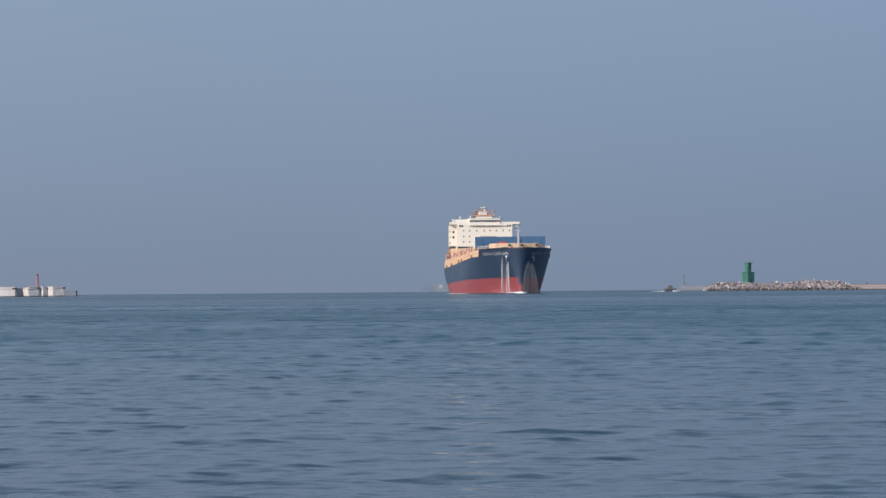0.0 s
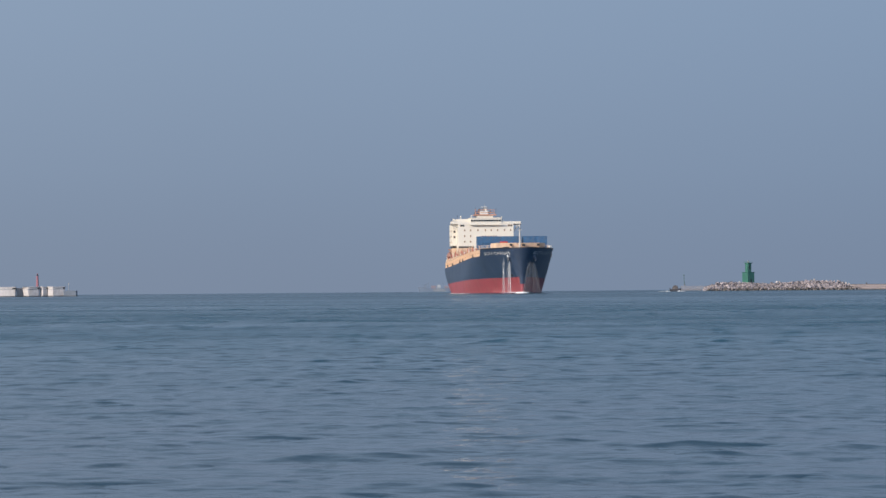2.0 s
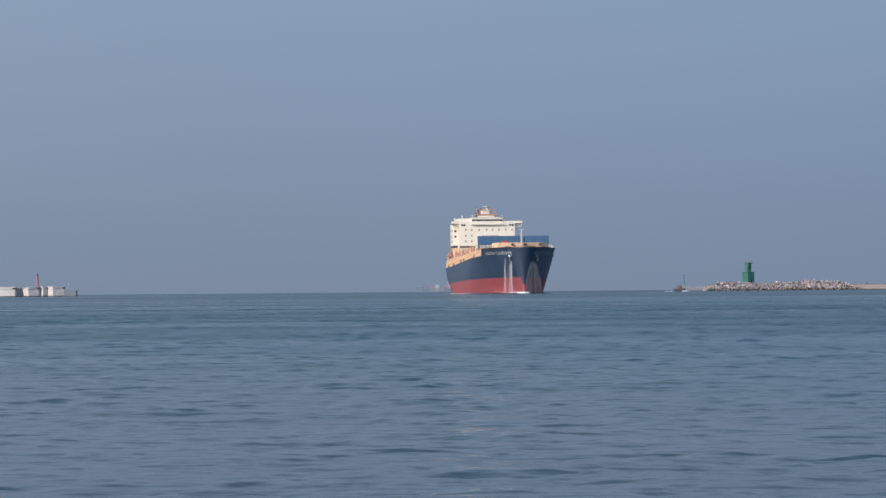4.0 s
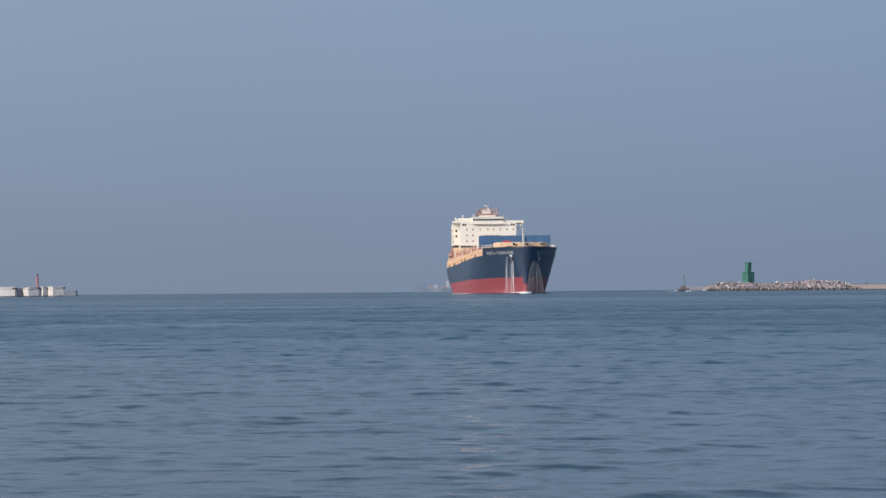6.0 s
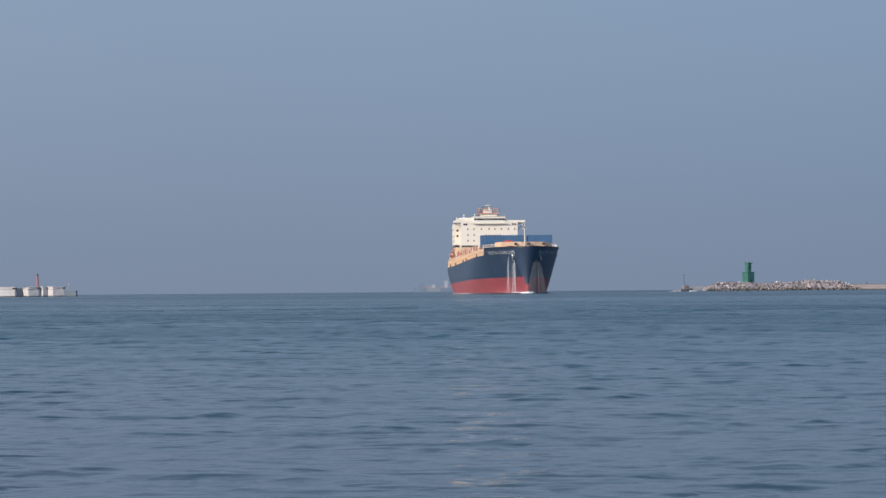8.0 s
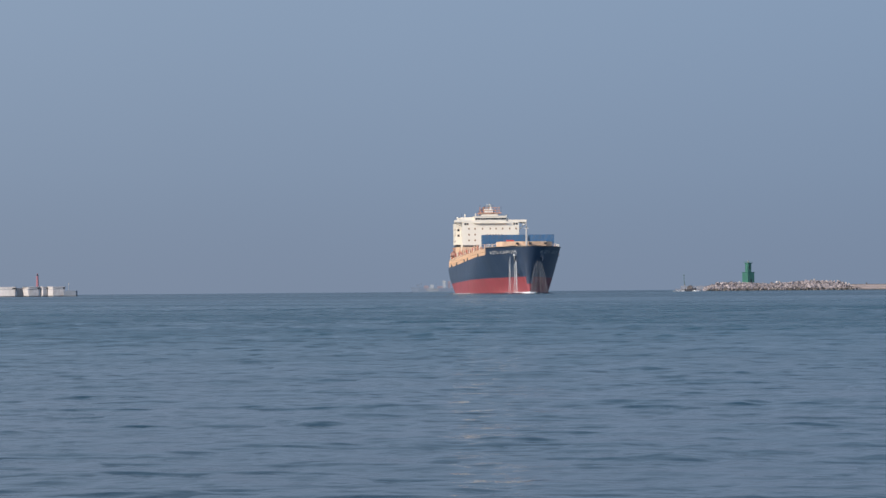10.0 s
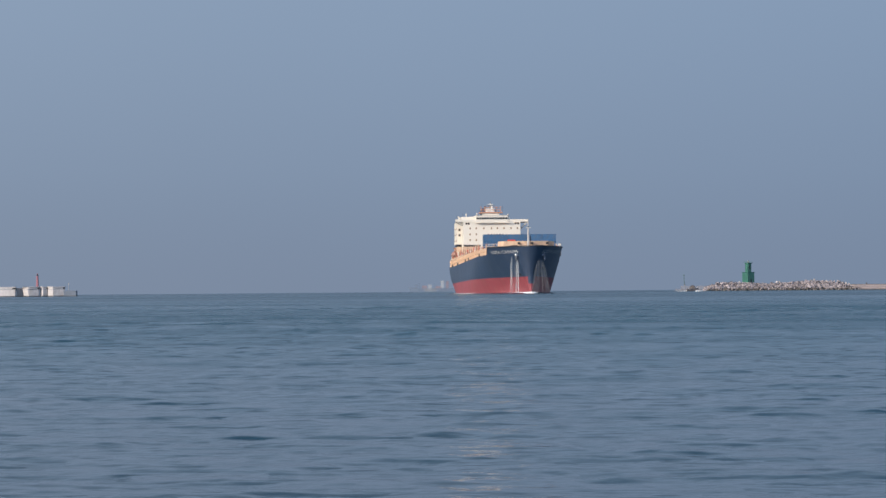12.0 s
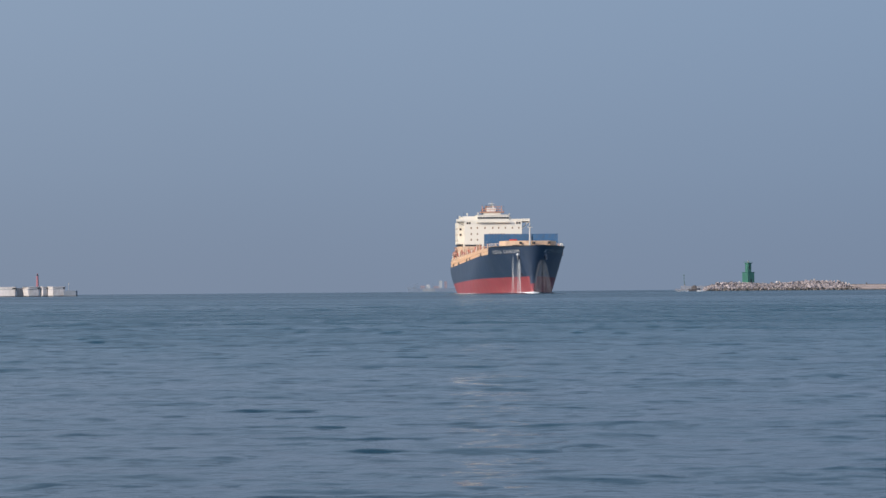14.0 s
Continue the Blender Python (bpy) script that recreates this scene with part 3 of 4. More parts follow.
def hull_mark(name, x, z, side, w, h, material, label=""):
    """A small painted plate that follows the plating."""
    verts = []
    for proud in (0.02, 0.07):
        for dx, dz in ((-w / 2, -h / 2), (w / 2, -h / 2), (w / 2, h / 2), (-w / 2, h / 2)):
            verts.append(on_hull(x + dx, z + dz, side, proud)[0])
    faces = [(0, 1, 2, 3), (4, 5, 6, 7)] + [(i, (i + 1) % 4, 4 + (i + 1) % 4, 4 + i) for i in range(4)]
    part(name, shell(verts, faces), material, hull, label)


for side in (-1, 1):
    hull_mark("bulb_mark", -3.1, 7.0, side, 1.5, 0.8, DARK, "dark bulbous bow warning mark")


def anchor(side):
    p, n = on_hull(0.8 if side < 0 else 2.2, 13.9, side, 0.1)
    rec = bmesh.new()
    q = n.to_track_quat("Z", "Y").to_matrix().to_4x4()
    bmesh.ops.create_cone(rec, cap_ends=True, segments=18, radius1=1.0, radius2=0.8, depth=0.35, matrix=Matrix.Translation(p) @ q)
    lamp_p = p + n * 0.35
    a = part("hawse_pipe", rec, NAVY, ship, "navy hawse pipe rim")
    p2 = p + n * 0.3
    bm = bmesh.new()
    rod(bm, p2 + Vector((0, 0, 0.9)), p2 + Vector((0, 0, -1.6)), 0.22)
    rod(bm, p2 + Vector((0, 0, -1.5)), p2 + Vector((0.9, side * 0.3, -0.5)), 0.25, 0.08)
    rod(bm, p2 + Vector((0, 0, -1.5)), p2 + Vector((-0.9, -side * 0.3, -0.5)), 0.25, 0.08)
    if side < 0:
        cr = bmesh.new()
        bmesh.ops.create_icosphere(cr, subdivisions=2, radius=0.45, matrix=Matrix.Translation(lamp_p + Vector((0, 0, 0.5))))
        part("anchor_crown", cr, LETTER, a, "white painted anchor crown")
    part("anchor", bm, STEEL if side < 0 else NAVY, a, "bare steel anchor in its pipe")


anchor(-1)
anchor(1)


def curtain(side, x, z_top, spread, drift, count, seed, width, rim=0.5):
    """Wash water from a hawse pipe: thin strands that drop clear of the flare and fan out, densest at the rim."""
    rng = random.Random(seed)
    bm = bmesh.new()
    out, n = on_hull(x, z_top, side, 0.2)
    along = Vector((n.y, -n.x, 0)).normalized() * (1 if n.y < 0 else -1)
    for i in range(count):
        k = rng.uniform(-1, 1)
        k = math.copysign(abs(k) ** rim, k)
        push = rng.uniform(0.0, 0.3)
        end = rng.uniform(-0.1, 0.6) if rng.random() < 0.6 else rng.uniform(1, 7)
        start = z_top - rng.uniform(0, 3.0)
        w = width * rng.uniform(0.5, 1.4)
        prev = None
        sway, turn = rng.uniform(0.05, 0.35), rng.uniform(0, 6.3)
        for j in range(10):
            u = j / 9
            z = start + (end - start) * u
            d = math.sqrt(max(z_top - z, 0) / z_top)
            q = out + along * (k * (0.25 + spread * d) + drift * d + sway * math.sin(5.0 * u + turn) * d) + Vector((n.x, n.y, 0)) * push * d
            q.z = z
            inside = half_breadth(q.x, z) + 0.08
            if abs(q.y) < inside:
                q.y = side * inside
            if prev is not None:
                rod(bm, prev, q, w, n=3)
            prev = q
    return bm


part("wash_water", curtain(-1, 0.45, 13.0, 1.0, -0.2, 26, 1, 0.03), FALL, hull, "white wash water falling from the hawse pipe")
part("wash_water", curtain(-1, -2.2, 14.2, 0.7, 0.1, 15, 2, 0.028), FALL, hull)
part("wash_water", curtain(1, 2.9, 12.4, 5.2, -0.2, 260, 3, 0.024, 0.7), MIST, hull)
part("wash_water", curtain(-1, -0.7, 12.6, 1.9, 0.0, 60, 4, 0.024, 0.8), MIST, hull)

# superstructure
FRONT, BACK, HALF = -163.0, -196.0, 12.6
house = part("accommodation_block", boxes((BACK, FRONT, -HALF, 12.6, 11.8, 31.2), bevel=0.1), WHITE, ship, "cream accommodation block with rows of windows")
wing = boxes((-168.5, FRONT, -15.7, 16.0, 31.2, 32.35), bevel=0.08)
part("bridge_wing_deck", wing, WHITE, ship, "cream bridge wing bulwark across the full beam")
for side in (-1, 1):
    part("wing_bracket", rods(((-164.6, side * 12.6, 28.0), (-164.6, side * 15.9, 31.3), 0.26), ((-164.6, side * 12.8, 30.9), (-164.6, side * 16.0, 30.9), 0.2), n=6), WHITE, ship)
wheel = part("wheelhouse", boxes((-174.0, FRONT + 0.5, -7.0, 7.0, 31.3, 33.9), (-175, FRONT + 0.8, -7.2, 7.2, 33.9, 34.1), bevel=0.06), WHITE, ship, "cream wheelhouse with a dark window band")
for i in range(12):
    y = -6.3 + i * 1.146
    part("window_pane", boxes((-0.05, 0.09, -0.5, 0.5, 0, 0.8)), PANE, wheel, at=pose(FRONT + 0.5, y, 32.35))
part("front_gallery", boxes((FRONT, FRONT + 1.6, -7.4, 7.4, 30.7, 30.85), (FRONT + 1.5, FRONT + 1.6, -7.4, 7.4, 30.85, 31.55), bevel=0.03), WHITE, ship, "cream gallery under the wheelhouse windows")
part("upper_deck_house", boxes((-182, -166, -13.0, -7.0, 32.35, 33.6), (-182, -170, 7.0, 8.6, 32.35, 33.5), bevel=0.1), WHITE, ship)

FRAME = paint("rusty_window_frame", (0.55, 0.40, 0.27), 0.6, 0.2, 1.0, 4.0, bump=0.0)


def block_window(x, y, z, w, h, face, mat=TANPANE):
    """A framed window set into the block's front (face 0) or starboard side (face 1)."""
    fr = part("window", boxes((-0.03, 0.07, -w / 2 - 0.07, w / 2 + 0.07, -h / 2 - 0.07, h / 2 + 0.07), bevel=0.02), FRAME, house,
              at=pose(x, y, z, 0, 0, 0 if face == 0 else -90 if face == 1 else 90))
    part("pane", boxes((0.03, 0.1, -w / 2, w / 2, -h / 2, h / 2)), mat, fr)


for row, z in enumerate((28.4, 25.8, 23.3)):
    for i, y in enumerate((-9.6, -6.9, -3.6, -0.2, 2.4, 5.3, 8.4, 11.2)):
        if row and i > 1:
            continue
        block_window(FRONT, y, z, 0.5, 0.7, 0)
for i in range(6):
    block_window(FRONT, -1.5 + i * 1.25, 25.3, 0.55, 1.2, 0, PANE)
for y in (-11.2, -10.2, 10.4, 11.5):
    block_window(FRONT, y, 30.5, 0.75, 0.8, 0, PANE)
for x in (-168, -173, -178, -183, -188):
    for z in (28.4, 25.8, 23.2):
        if x in (-173, -178, -183):
            block_window(x, -14.8, z, 0.6, 0.8, 1)
        block_window(x, 12.6, z, 0.7, 0.9, 2)
wide = part("side_house", boxes((-187.0, -170.5, -14.8, -12.4, 21.5, 31.2), bevel=0.1), WHITE, ship, "cream side house under the bridge wing")
for z in (28.0, 25.6):
    block_window(-170.5, -13.7, z, 0.85, 0.9, 0, PANE)
# solid dark box stands in for the shade of the open deck
part("passage_shade", boxes((-186.5, -171.5, -14.4, -12.7, 20.5, 21.5)), DARK, ship, "dark box for the shade of the open side deck")
part("lower_side_house", boxes((-187.0, -170.5, -14.8, -12.7, 11.9, 20.5), bevel=0.1), BUFF, ship)
part("lower_front", boxes((FRONT - 0.5, FRONT + 0.5, -12.9, 12.9, 11.9, 20.4), bevel=0.1), BUFF, ship)
# dark strip across the front paints the same shade
part("front_shade_strip", boxes((FRONT - 0.2, FRONT + 0.06, -12.4, -5.0, 20.4, 21.2)), DARK, ship)
part("wing_stay", rods(((-164.2, -16.0, 31.2), (-164.2, -12.7, 29.6), 0.14), n=6), STEEL, ship)

# monkey island: orange platform, radar mast, domes, funnel
part("chart_house", boxes((-172.5, -166.0, -3.6, 3.6, 34.1, 35.2), bevel=0.06), WHITE, ship, "low white house on the wheelhouse roof")
plat = part("orange_platform", boxes((-172.8, -165.2, -5.0, 5.0, 35.2, 35.6), bevel=0.05), ORANGE, ship, "orange radar platform above the wheelhouse")
for w, z0 in ((4.3, 35.55), (3.3, 36.7)):
    rl = bmesh.new()
    for y in np.linspace(-w, w, 6):
        rod(rl, (-165.4, y, z0), (-165.4, y, z0 + 1.0), 0.05, n=5)
    rod(rl, (-165.4, -w, z0 + 1.0), (-165.4, w, z0 + 1.0), 0.12, n=5)
    part("guard_rail", rl, ORANGE, plat)
part("radar_house", boxes((-170.5, -167.0, -2.2, 1.6, 35.55, 37.2), bevel=0.1), LETTER, plat)
for y in (-4.2, -2.6, 2.7, 4.3):
    part("lamp_post", rods(((-169, y, 36.05), (-169, y, 37.60 + 0.15 * abs(y)), 0.16, 0.1), ((-169, y - 0.4, 37.80), (-169, y + 0.4, 37.80), 0.1), n=6), ORANGE, plat)
rm = part("radar_mast", rods(((-169, 0, 36.05), (-169, 0, 39.60), 0.45, 0.25), ((-169, -1.9, 38.60), (-169, 1.9, 38.60), 0.14), ((-168, -1.2, 36.05), (-169, -0.2, 39.20), 0.14), ((-168, 1.2, 36.05), (-169, 0.2, 39.20), 0.14), ((-169, 0, 39.60), (-169, 0, 40.60), 0.07), n=8), STEEL, ship, "grey lattice radar mast with a white scanner")
part("radar_scanner", boxes((-168.7, -168.3, -1.5, 0.9, 38.95, 39.2), bevel=0.05), LETTER, rm)
part("lower_scanner", boxes((-168.4, -168.1, -2.8, -0.2, 37.50, 37.75), bevel=0.05), STEEL, rm)
part("signal_lamp", rods(((-167.6, 0.5, 37.20), (-167.6, 0.5, 38.20), 0.4)), LETTER, rm)
for x, y, z, r in ((-168, -14.2, 32.3, 0.45), (-169, -10.8, 33.6, 0.4), (-172, 8.0, 33.5, 0.4), (-170, -6.0, 34.1, 0.3)):
    d = part("dome_antenna", rods(((x, y, z), (x, y, z + 0.8), r * 0.45)), WHITE, ship, "white satellite dome")
    bm = bmesh.new()
    bmesh.ops.create_icosphere(bm, subdivisions=2, radius=r, matrix=Matrix.Translation((x, y, z + 0.8 + r * 0.7)))
    for f in bm.faces:
        f.smooth = True
    part("dome", bm, WHITE, d)
part("whip_antenna", rods(((-171, -12.2, 33.5), (-171, -12.2, 35.4), 0.05), ((-171, -4, 34.1), (-171, -4, 39.2), 0.05), ((-172, 5.5, 34.1), (-172, 5.5, 38.5), 0.05), ((-168, -15.2, 32.2), (-168, -15.2, 34.0), 0.05), n=5), DARK, ship)
fun = part("funnel", boxes((-189, -181, -3.2, 3.2, 31.7, 37.8), bevel=0.6), NAVY, ship, "navy funnel behind the wheelhouse")
part("funnel_band", boxes((-189.05, -180.95, -3.25, 3.25, 35.0, 36.4), bevel=0.6), ORANGE, fun)
part("exhaust", rods(((-186, -1, 37.8), (-186, -1, 38.9), 0.4), ((-184, 0.8, 37.8), (-184, 0.8, 38.7), 0.35)), DARK, fun)
part("aft_house", boxes((-222, -196, -13.4, 13.4, 11.6, 15.4), bevel=0.1), BUFF, ship, "buff mooring deck house")


def lifeboat(side):
    """Enclosed lifeboat in its davits under the bridge wing."""
    x, y, z = -176.0, side * 15.6, 17.2
    bm = bmesh.new()
    r = bmesh.ops.create_icosphere(bm, subdivisions=3, radius=1.0)
    for v in r["verts"]:
        c = v.co
        c.z = max(c.z, -0.75)
        v.co = Vector((x + c.x * 4.0, y + c.y * 1.35, z + c.z * 1.4))
    for f in bm.faces:
        f.smooth = True
    lb = part("lifeboat", bm, FADED, ship, "orange enclosed lifeboat")
    part("cupola", boxes((x + 1.6, x + 3.0, y - 0.5, y + 0.5, z + 1.0, z + 1.8), bevel=0.2), FADED, lb)
    part("grab_rail", rods(((x - 3.2, y + side * 1.3, z), (x + 3.2, y + side * 1.3, z), 0.06), n=5), LETTER, lb)
    for dx in (-3.0, 3.0):
        part("davit", rods(((x + dx, side * 14.6, 12.0), (x + dx, side * 14.9, 19.6), 0.22), ((x + dx, side * 14.9, 19.6), (x + dx, side * 16.0, 20.2), 0.18), n=6), RUST, ship)


lifeboat(-1)
lifeboat(1)
for x, z0, h in ((-196, 11.9, 5.2), (-188, 11.9, 6.0), (-162, 12.1, 5.6), (-150, 12.3, 6.2), (-110, 13.0, 5.6)):
    for side in (-1, 1):
        part("deck_crane", rods(((x, side * edge_y(x, 1.1), z0), (x, side * edge_y(x, 1.1), z0 + h), 0.3, 0.22), ((x, side * edge_y(x, 1.1), z0 + h - 0.3), (x + 2.6, side * edge_y(x, 1.4), z0 + h + 0.5), 0.15), n=6), BUFF if x % 4 else REDP, ship, "small provision crane")


# ---- containers on the fore hatch ----
def container(m):
    L2, W2, H = 6.06 / 2, 2.42 / 2, 2.88
    c = empty("shipping_container", m, "blue corrugated steel shipping container on the fore hatch", "container", "containers on the fore hatch")
    for side in (-1, 1):
        verts = []
        for i in range(37):
            x = -L2 + 0.1 + (2 * L2 - 0.2) * i / 36
            y = side * (W2 - (0.06 if i % 4 in (0, 1) else 0.02))
            verts += [(x, y, 0.14), (x, y, H - 0.08)]
        part("side_wall", shell(verts, [(2 * i, 2 * i + 2, 2 * i + 3, 2 * i + 1) for i in range(36)]), BLUEBOX, c)
    for end in (-1, 1):
        verts = []
        for i in range(17):
            y = -W2 + 0.08 + (2 * W2 - 0.16) * i / 16
            x = end * (L2 - (0.07 if i % 4 in (0, 1) else 0.02))
            verts += [(x, y, 0.14), (x, y, H - 0.08)]
        part("end_wall", shell(verts, [(2 * i, 2 * i + 2, 2 * i + 3, 2 * i + 1) for i in range(16)]), BLUEBOX, c)
    part("roof", boxes((-L2 + 0.05, L2 - 0.05, -W2 + 0.05, W2 - 0.05, H - 0.08, H - 0.03)), BLUEBOX, c)
    rows = []
    for sx in (-1, 1):
        for sy in (-1, 1):
            x0, y0 = sx * (L2 - 0.06), sy * (W2 - 0.06)
            rows.append((x0 - 0.06, x0 + 0.06, y0 - 0.06, y0 + 0.06, 0, H))
    for sy in (-1, 1):
        rows += [(-L2, L2, sy * (W2 - 0.05) - 0.05, sy * (W2 - 0.05) + 0.05, z, z + 0.12) for z in (0.0, H - 0.12)]
    for sx in (-1, 1):
        rows += [(sx * (L2 - 0.05) - 0.05, sx * (L2 - 0.05) + 0.05, -W2, W2, z, z + 0.12) for z in (0.0, H - 0.12)]
    part("frame", boxes(*rows), BLUEBOX, c)
    return c


CONTAINERS = []
first = None
for tier in range(2):
    for row in range(11):
        y = -11.5 + row * 2.43 + (1.6 if row > 6 else 0.0)
        loc = pose(-57.8, y, 17.34 + tier * 2.9)
        if first is None:
            first = container(ship_pose(0, loc))
            ob = first
        else:
            ob = copy_thing(first, ship_pose(0, loc))
        CONTAINERS.append((ob, loc))


# ---- foam at the bow ----
def foam_patch(name, path, label, seed, size=0.5):
    """Lumpy broken white water along a line of points with a radius each."""
    rng = random.Random(seed)
    bm = bmesh.new()
    for x, y, r in path:
        for _ in range(7):
            s = size * r * rng.uniform(0.4, 1.1)
            mm = Matrix.Translation((x + rng.uniform(-r, r) * 1.2, y + rng.uniform(-r, r) * 1.2, 0.02)) @ Matrix.Diagonal((s * 1.6, s * 1.6, s * 0.55, 1))
            r0 = bmesh.ops.create_icosphere(bm, subdivisions=2, radius=1.0, matrix=mm)
            for v in r0["verts"]:
                v.co += Vector((rng.uniform(-1, 1), rng.uniform(-1, 1), rng.uniform(-1, 1))) * 0.12 * s
    ob = part(name, bm, FOAM)
    return tagged(ob, label, "foam", kind="stuff")


line = [(1.5 - 1.2 * i, -half_breadth(1.5 - 1.2 * i, 0.1) - 0.5, 1.05 - 0.022 * i) for i in range(28)]
line += [(1.5 - 1.2 * i, half_breadth(1.5 - 1.2 * i, 0.1) + 0.5, 1.05 - 0.026 * i) for i in range(26)]
bow_wave = foam_patch("bow_wave", line, "white foam curling round the ship's stem", 5, 0.95)
wash_rng = random.Random(17)
wash = []
for i in range(48):
    x = -24 - 2.9 * i + wash_rng.uniform(-1.4, 1.4)
    if wash_rng.random() < 0.75:
        wash.append((x, -half_breadth(x, 0.1) - wash_rng.uniform(0.2, 0.9), wash_rng.uniform(0.25, 0.6)))
side_wash = foam_patch("side_wash", wash, "thin broken wash along the hull", 6, 0.32)


def bow_swell():
    """Low smooth ridges of water that spread from the stem on both sides."""
    verts, faces, n, m = [], [], 30, 9
    for side in (-1, 1):
        base = len(verts)
        for i in range(n):
            u = i / (n - 1)
            cx, cy = 2.0 - 62.0 * u, side * (1.0 + 32.0 * u)
            h = 0.55 * (1 - u) ** 1.2 * (0.75 + 0.25 * math.sin(9 * u + side))
            for j in range(m):
                d = -6.0 + 12.0 * j / (m - 1)
                verts.append((cx + 0.45 * d, cy + side * 0.89 * d, h * math.exp(-(d / 2.4) ** 2) - 0.03))
        faces += [tuple(base + k for k in f) for f in grid_faces(n, m)]
    return shell(verts, faces, smooth=True)


swell = tagged(part("bow_swell", bow_swell(), SEA_FAR), "smooth ridge of water spreading from the ship's bow", "water", kind="stuff")

# ---- the breakwaters ----
def sighted(mark, y):
    """Sideways place at distance y of a sighting mark; mark 784 lies dead ahead, 4200 marks are one radian."""
    return (mark - 784.0) / 4200.0 * y


# port-hand mole: parapet caissons seen end on, with a red light tower
MY = 1250.0


def caisson(m0, m1, top, cut, turn, ydepth, label, flare=0.0, face=CONCRETE):
    """Wave-wall block: a cut-off corner towards the sun, a front turned away from it, coping and weed."""
    x0, w = sighted(m0, MY), sighted(m1, MY) - sighted(m0, MY)
    th = empty("concrete_caisson", pose(x0, MY + ydepth, 0), label, "caisson", "mole caissons")

    def prism(z0, z1, grow0, grow1):
        plan = [(0.0, cut * 1.1), (cut, 0.0), (w, turn), (w, 5.0), (0.0, 5.0)]
        verts = []
        for z, g in ((z0, grow0), (z1, grow1)):
            for i, (x, y) in enumerate(plan):
                sx = -1 if i in (0, 4) else 0 if i == 1 else 1
                verts.append((x + sx * g - (flare if z == z1 and i in (0, 1) else 0), y - (g if i < 3 else -g), z))
        return shell(verts, [(i, (i + 1) % 5, 5 + (i + 1) % 5, 5 + i) for i in range(5)] + [(4, 3, 2, 1, 0), (5, 6, 7, 8, 9)])

    part("wall", prism(-1.0, top - 1.0, 0.0, 0.05), face, th)
    part("parapet", prism(top - 1.0, top, 0.05, 0.3), face, th)
    part("joint", prism(top - 1.25, top - 1.02, 0.06, 0.08), GREYCON, th, "dark horizontal joint")
    part("coping", prism(top, top + 0.28, 0.4, 0.4), CONCRETE, th)
    part("corner_notch", boxes((w - 1.2, w + 0.36, turn - 0.45, turn + 0.6, top - 0.95, top - 0.1)), DARK, th, "dark notch at the top corner")
    part("tide_band", prism(-1.0, 0.45, 0.35, 0.25), WETROCK, th, "dark weed at the tide line")
    return th


caisson(-420, 24.5, 4.9, 0.5, 2.0, 0.0, "long pale concrete wave wall of the mole")
# recessed wall: shade is put into the grey face colour
caisson(26, 39.5, 4.3, 0.5, 3.0, 4.0, "recessed concrete wall, greyed for its shade", face=GREYCON)
caisson(40.5, 66, 4.9, 3.2, 2.5, 0.0, "pale concrete caisson with a flared corner", 0.8)
caisson(67.5, 80.5, 4.9, 2.0, 1.5, 2.5, "narrow pale concrete caisson")
caisson(82, 111, 4.9, 3.2, 2.5, 0.6, "pale concrete caisson at the mole head")
low = empty("mole_toe", pose(sighted(112, MY), MY, 0), "low grey concrete toe of the mole", "mole")
part("slab", boxes((0, sighted(134.5, MY) - sighted(112, MY), 0, 4, -1, 3.0), bevel=0.15), SLATE, low)
part("tide_band", boxes((-0.2, sighted(134.5, MY) - sighted(112, MY) + 0.2, -0.3, 4.2, -1, 0.35), bevel=0.1), WETROCK, low)
tb = empty("red_light_tower", pose(sighted(63.9, MY), MY + 3.2, 5.18), "slim red harbour light tower on the mole", "light tower")
part("shaft", rods(((0, 0, 0), (0, 0, 5.6), 0.72, 0.52), n=16), REDTOWER, tb)
part("gallery", rods(((0, 0, 5.5), (0, 0, 5.7), 0.8), n=16), REDTOWER, tb)
lan = part("lantern", rods(((0, 0, 5.7), (0, 0, 6.6), 0.42), n=12), PANE, tb, "small dark lantern")
part("cap", rods(((0, 0, 6.6), (0, 0, 7.0), 0.5, 0.1), n=12), REDTOWER, lan)
mk = empty("marker_post", pose(sighted(120, MY), MY + 2, 3.0), "thin grey marker post on the mole toe", "post")
part("pole", rods(((0, 0, 0), (0, 0, 4.2), 0.14, 0.08)), STEEL, mk)
part("topmark", boxes((-0.3, 0.3, -0.1, 0.1, 3.4, 4.1), bevel=0.05), STEEL, mk)

# starboard-hand breakwater: armour blocks, green tower, low wall
BY = 1340.0


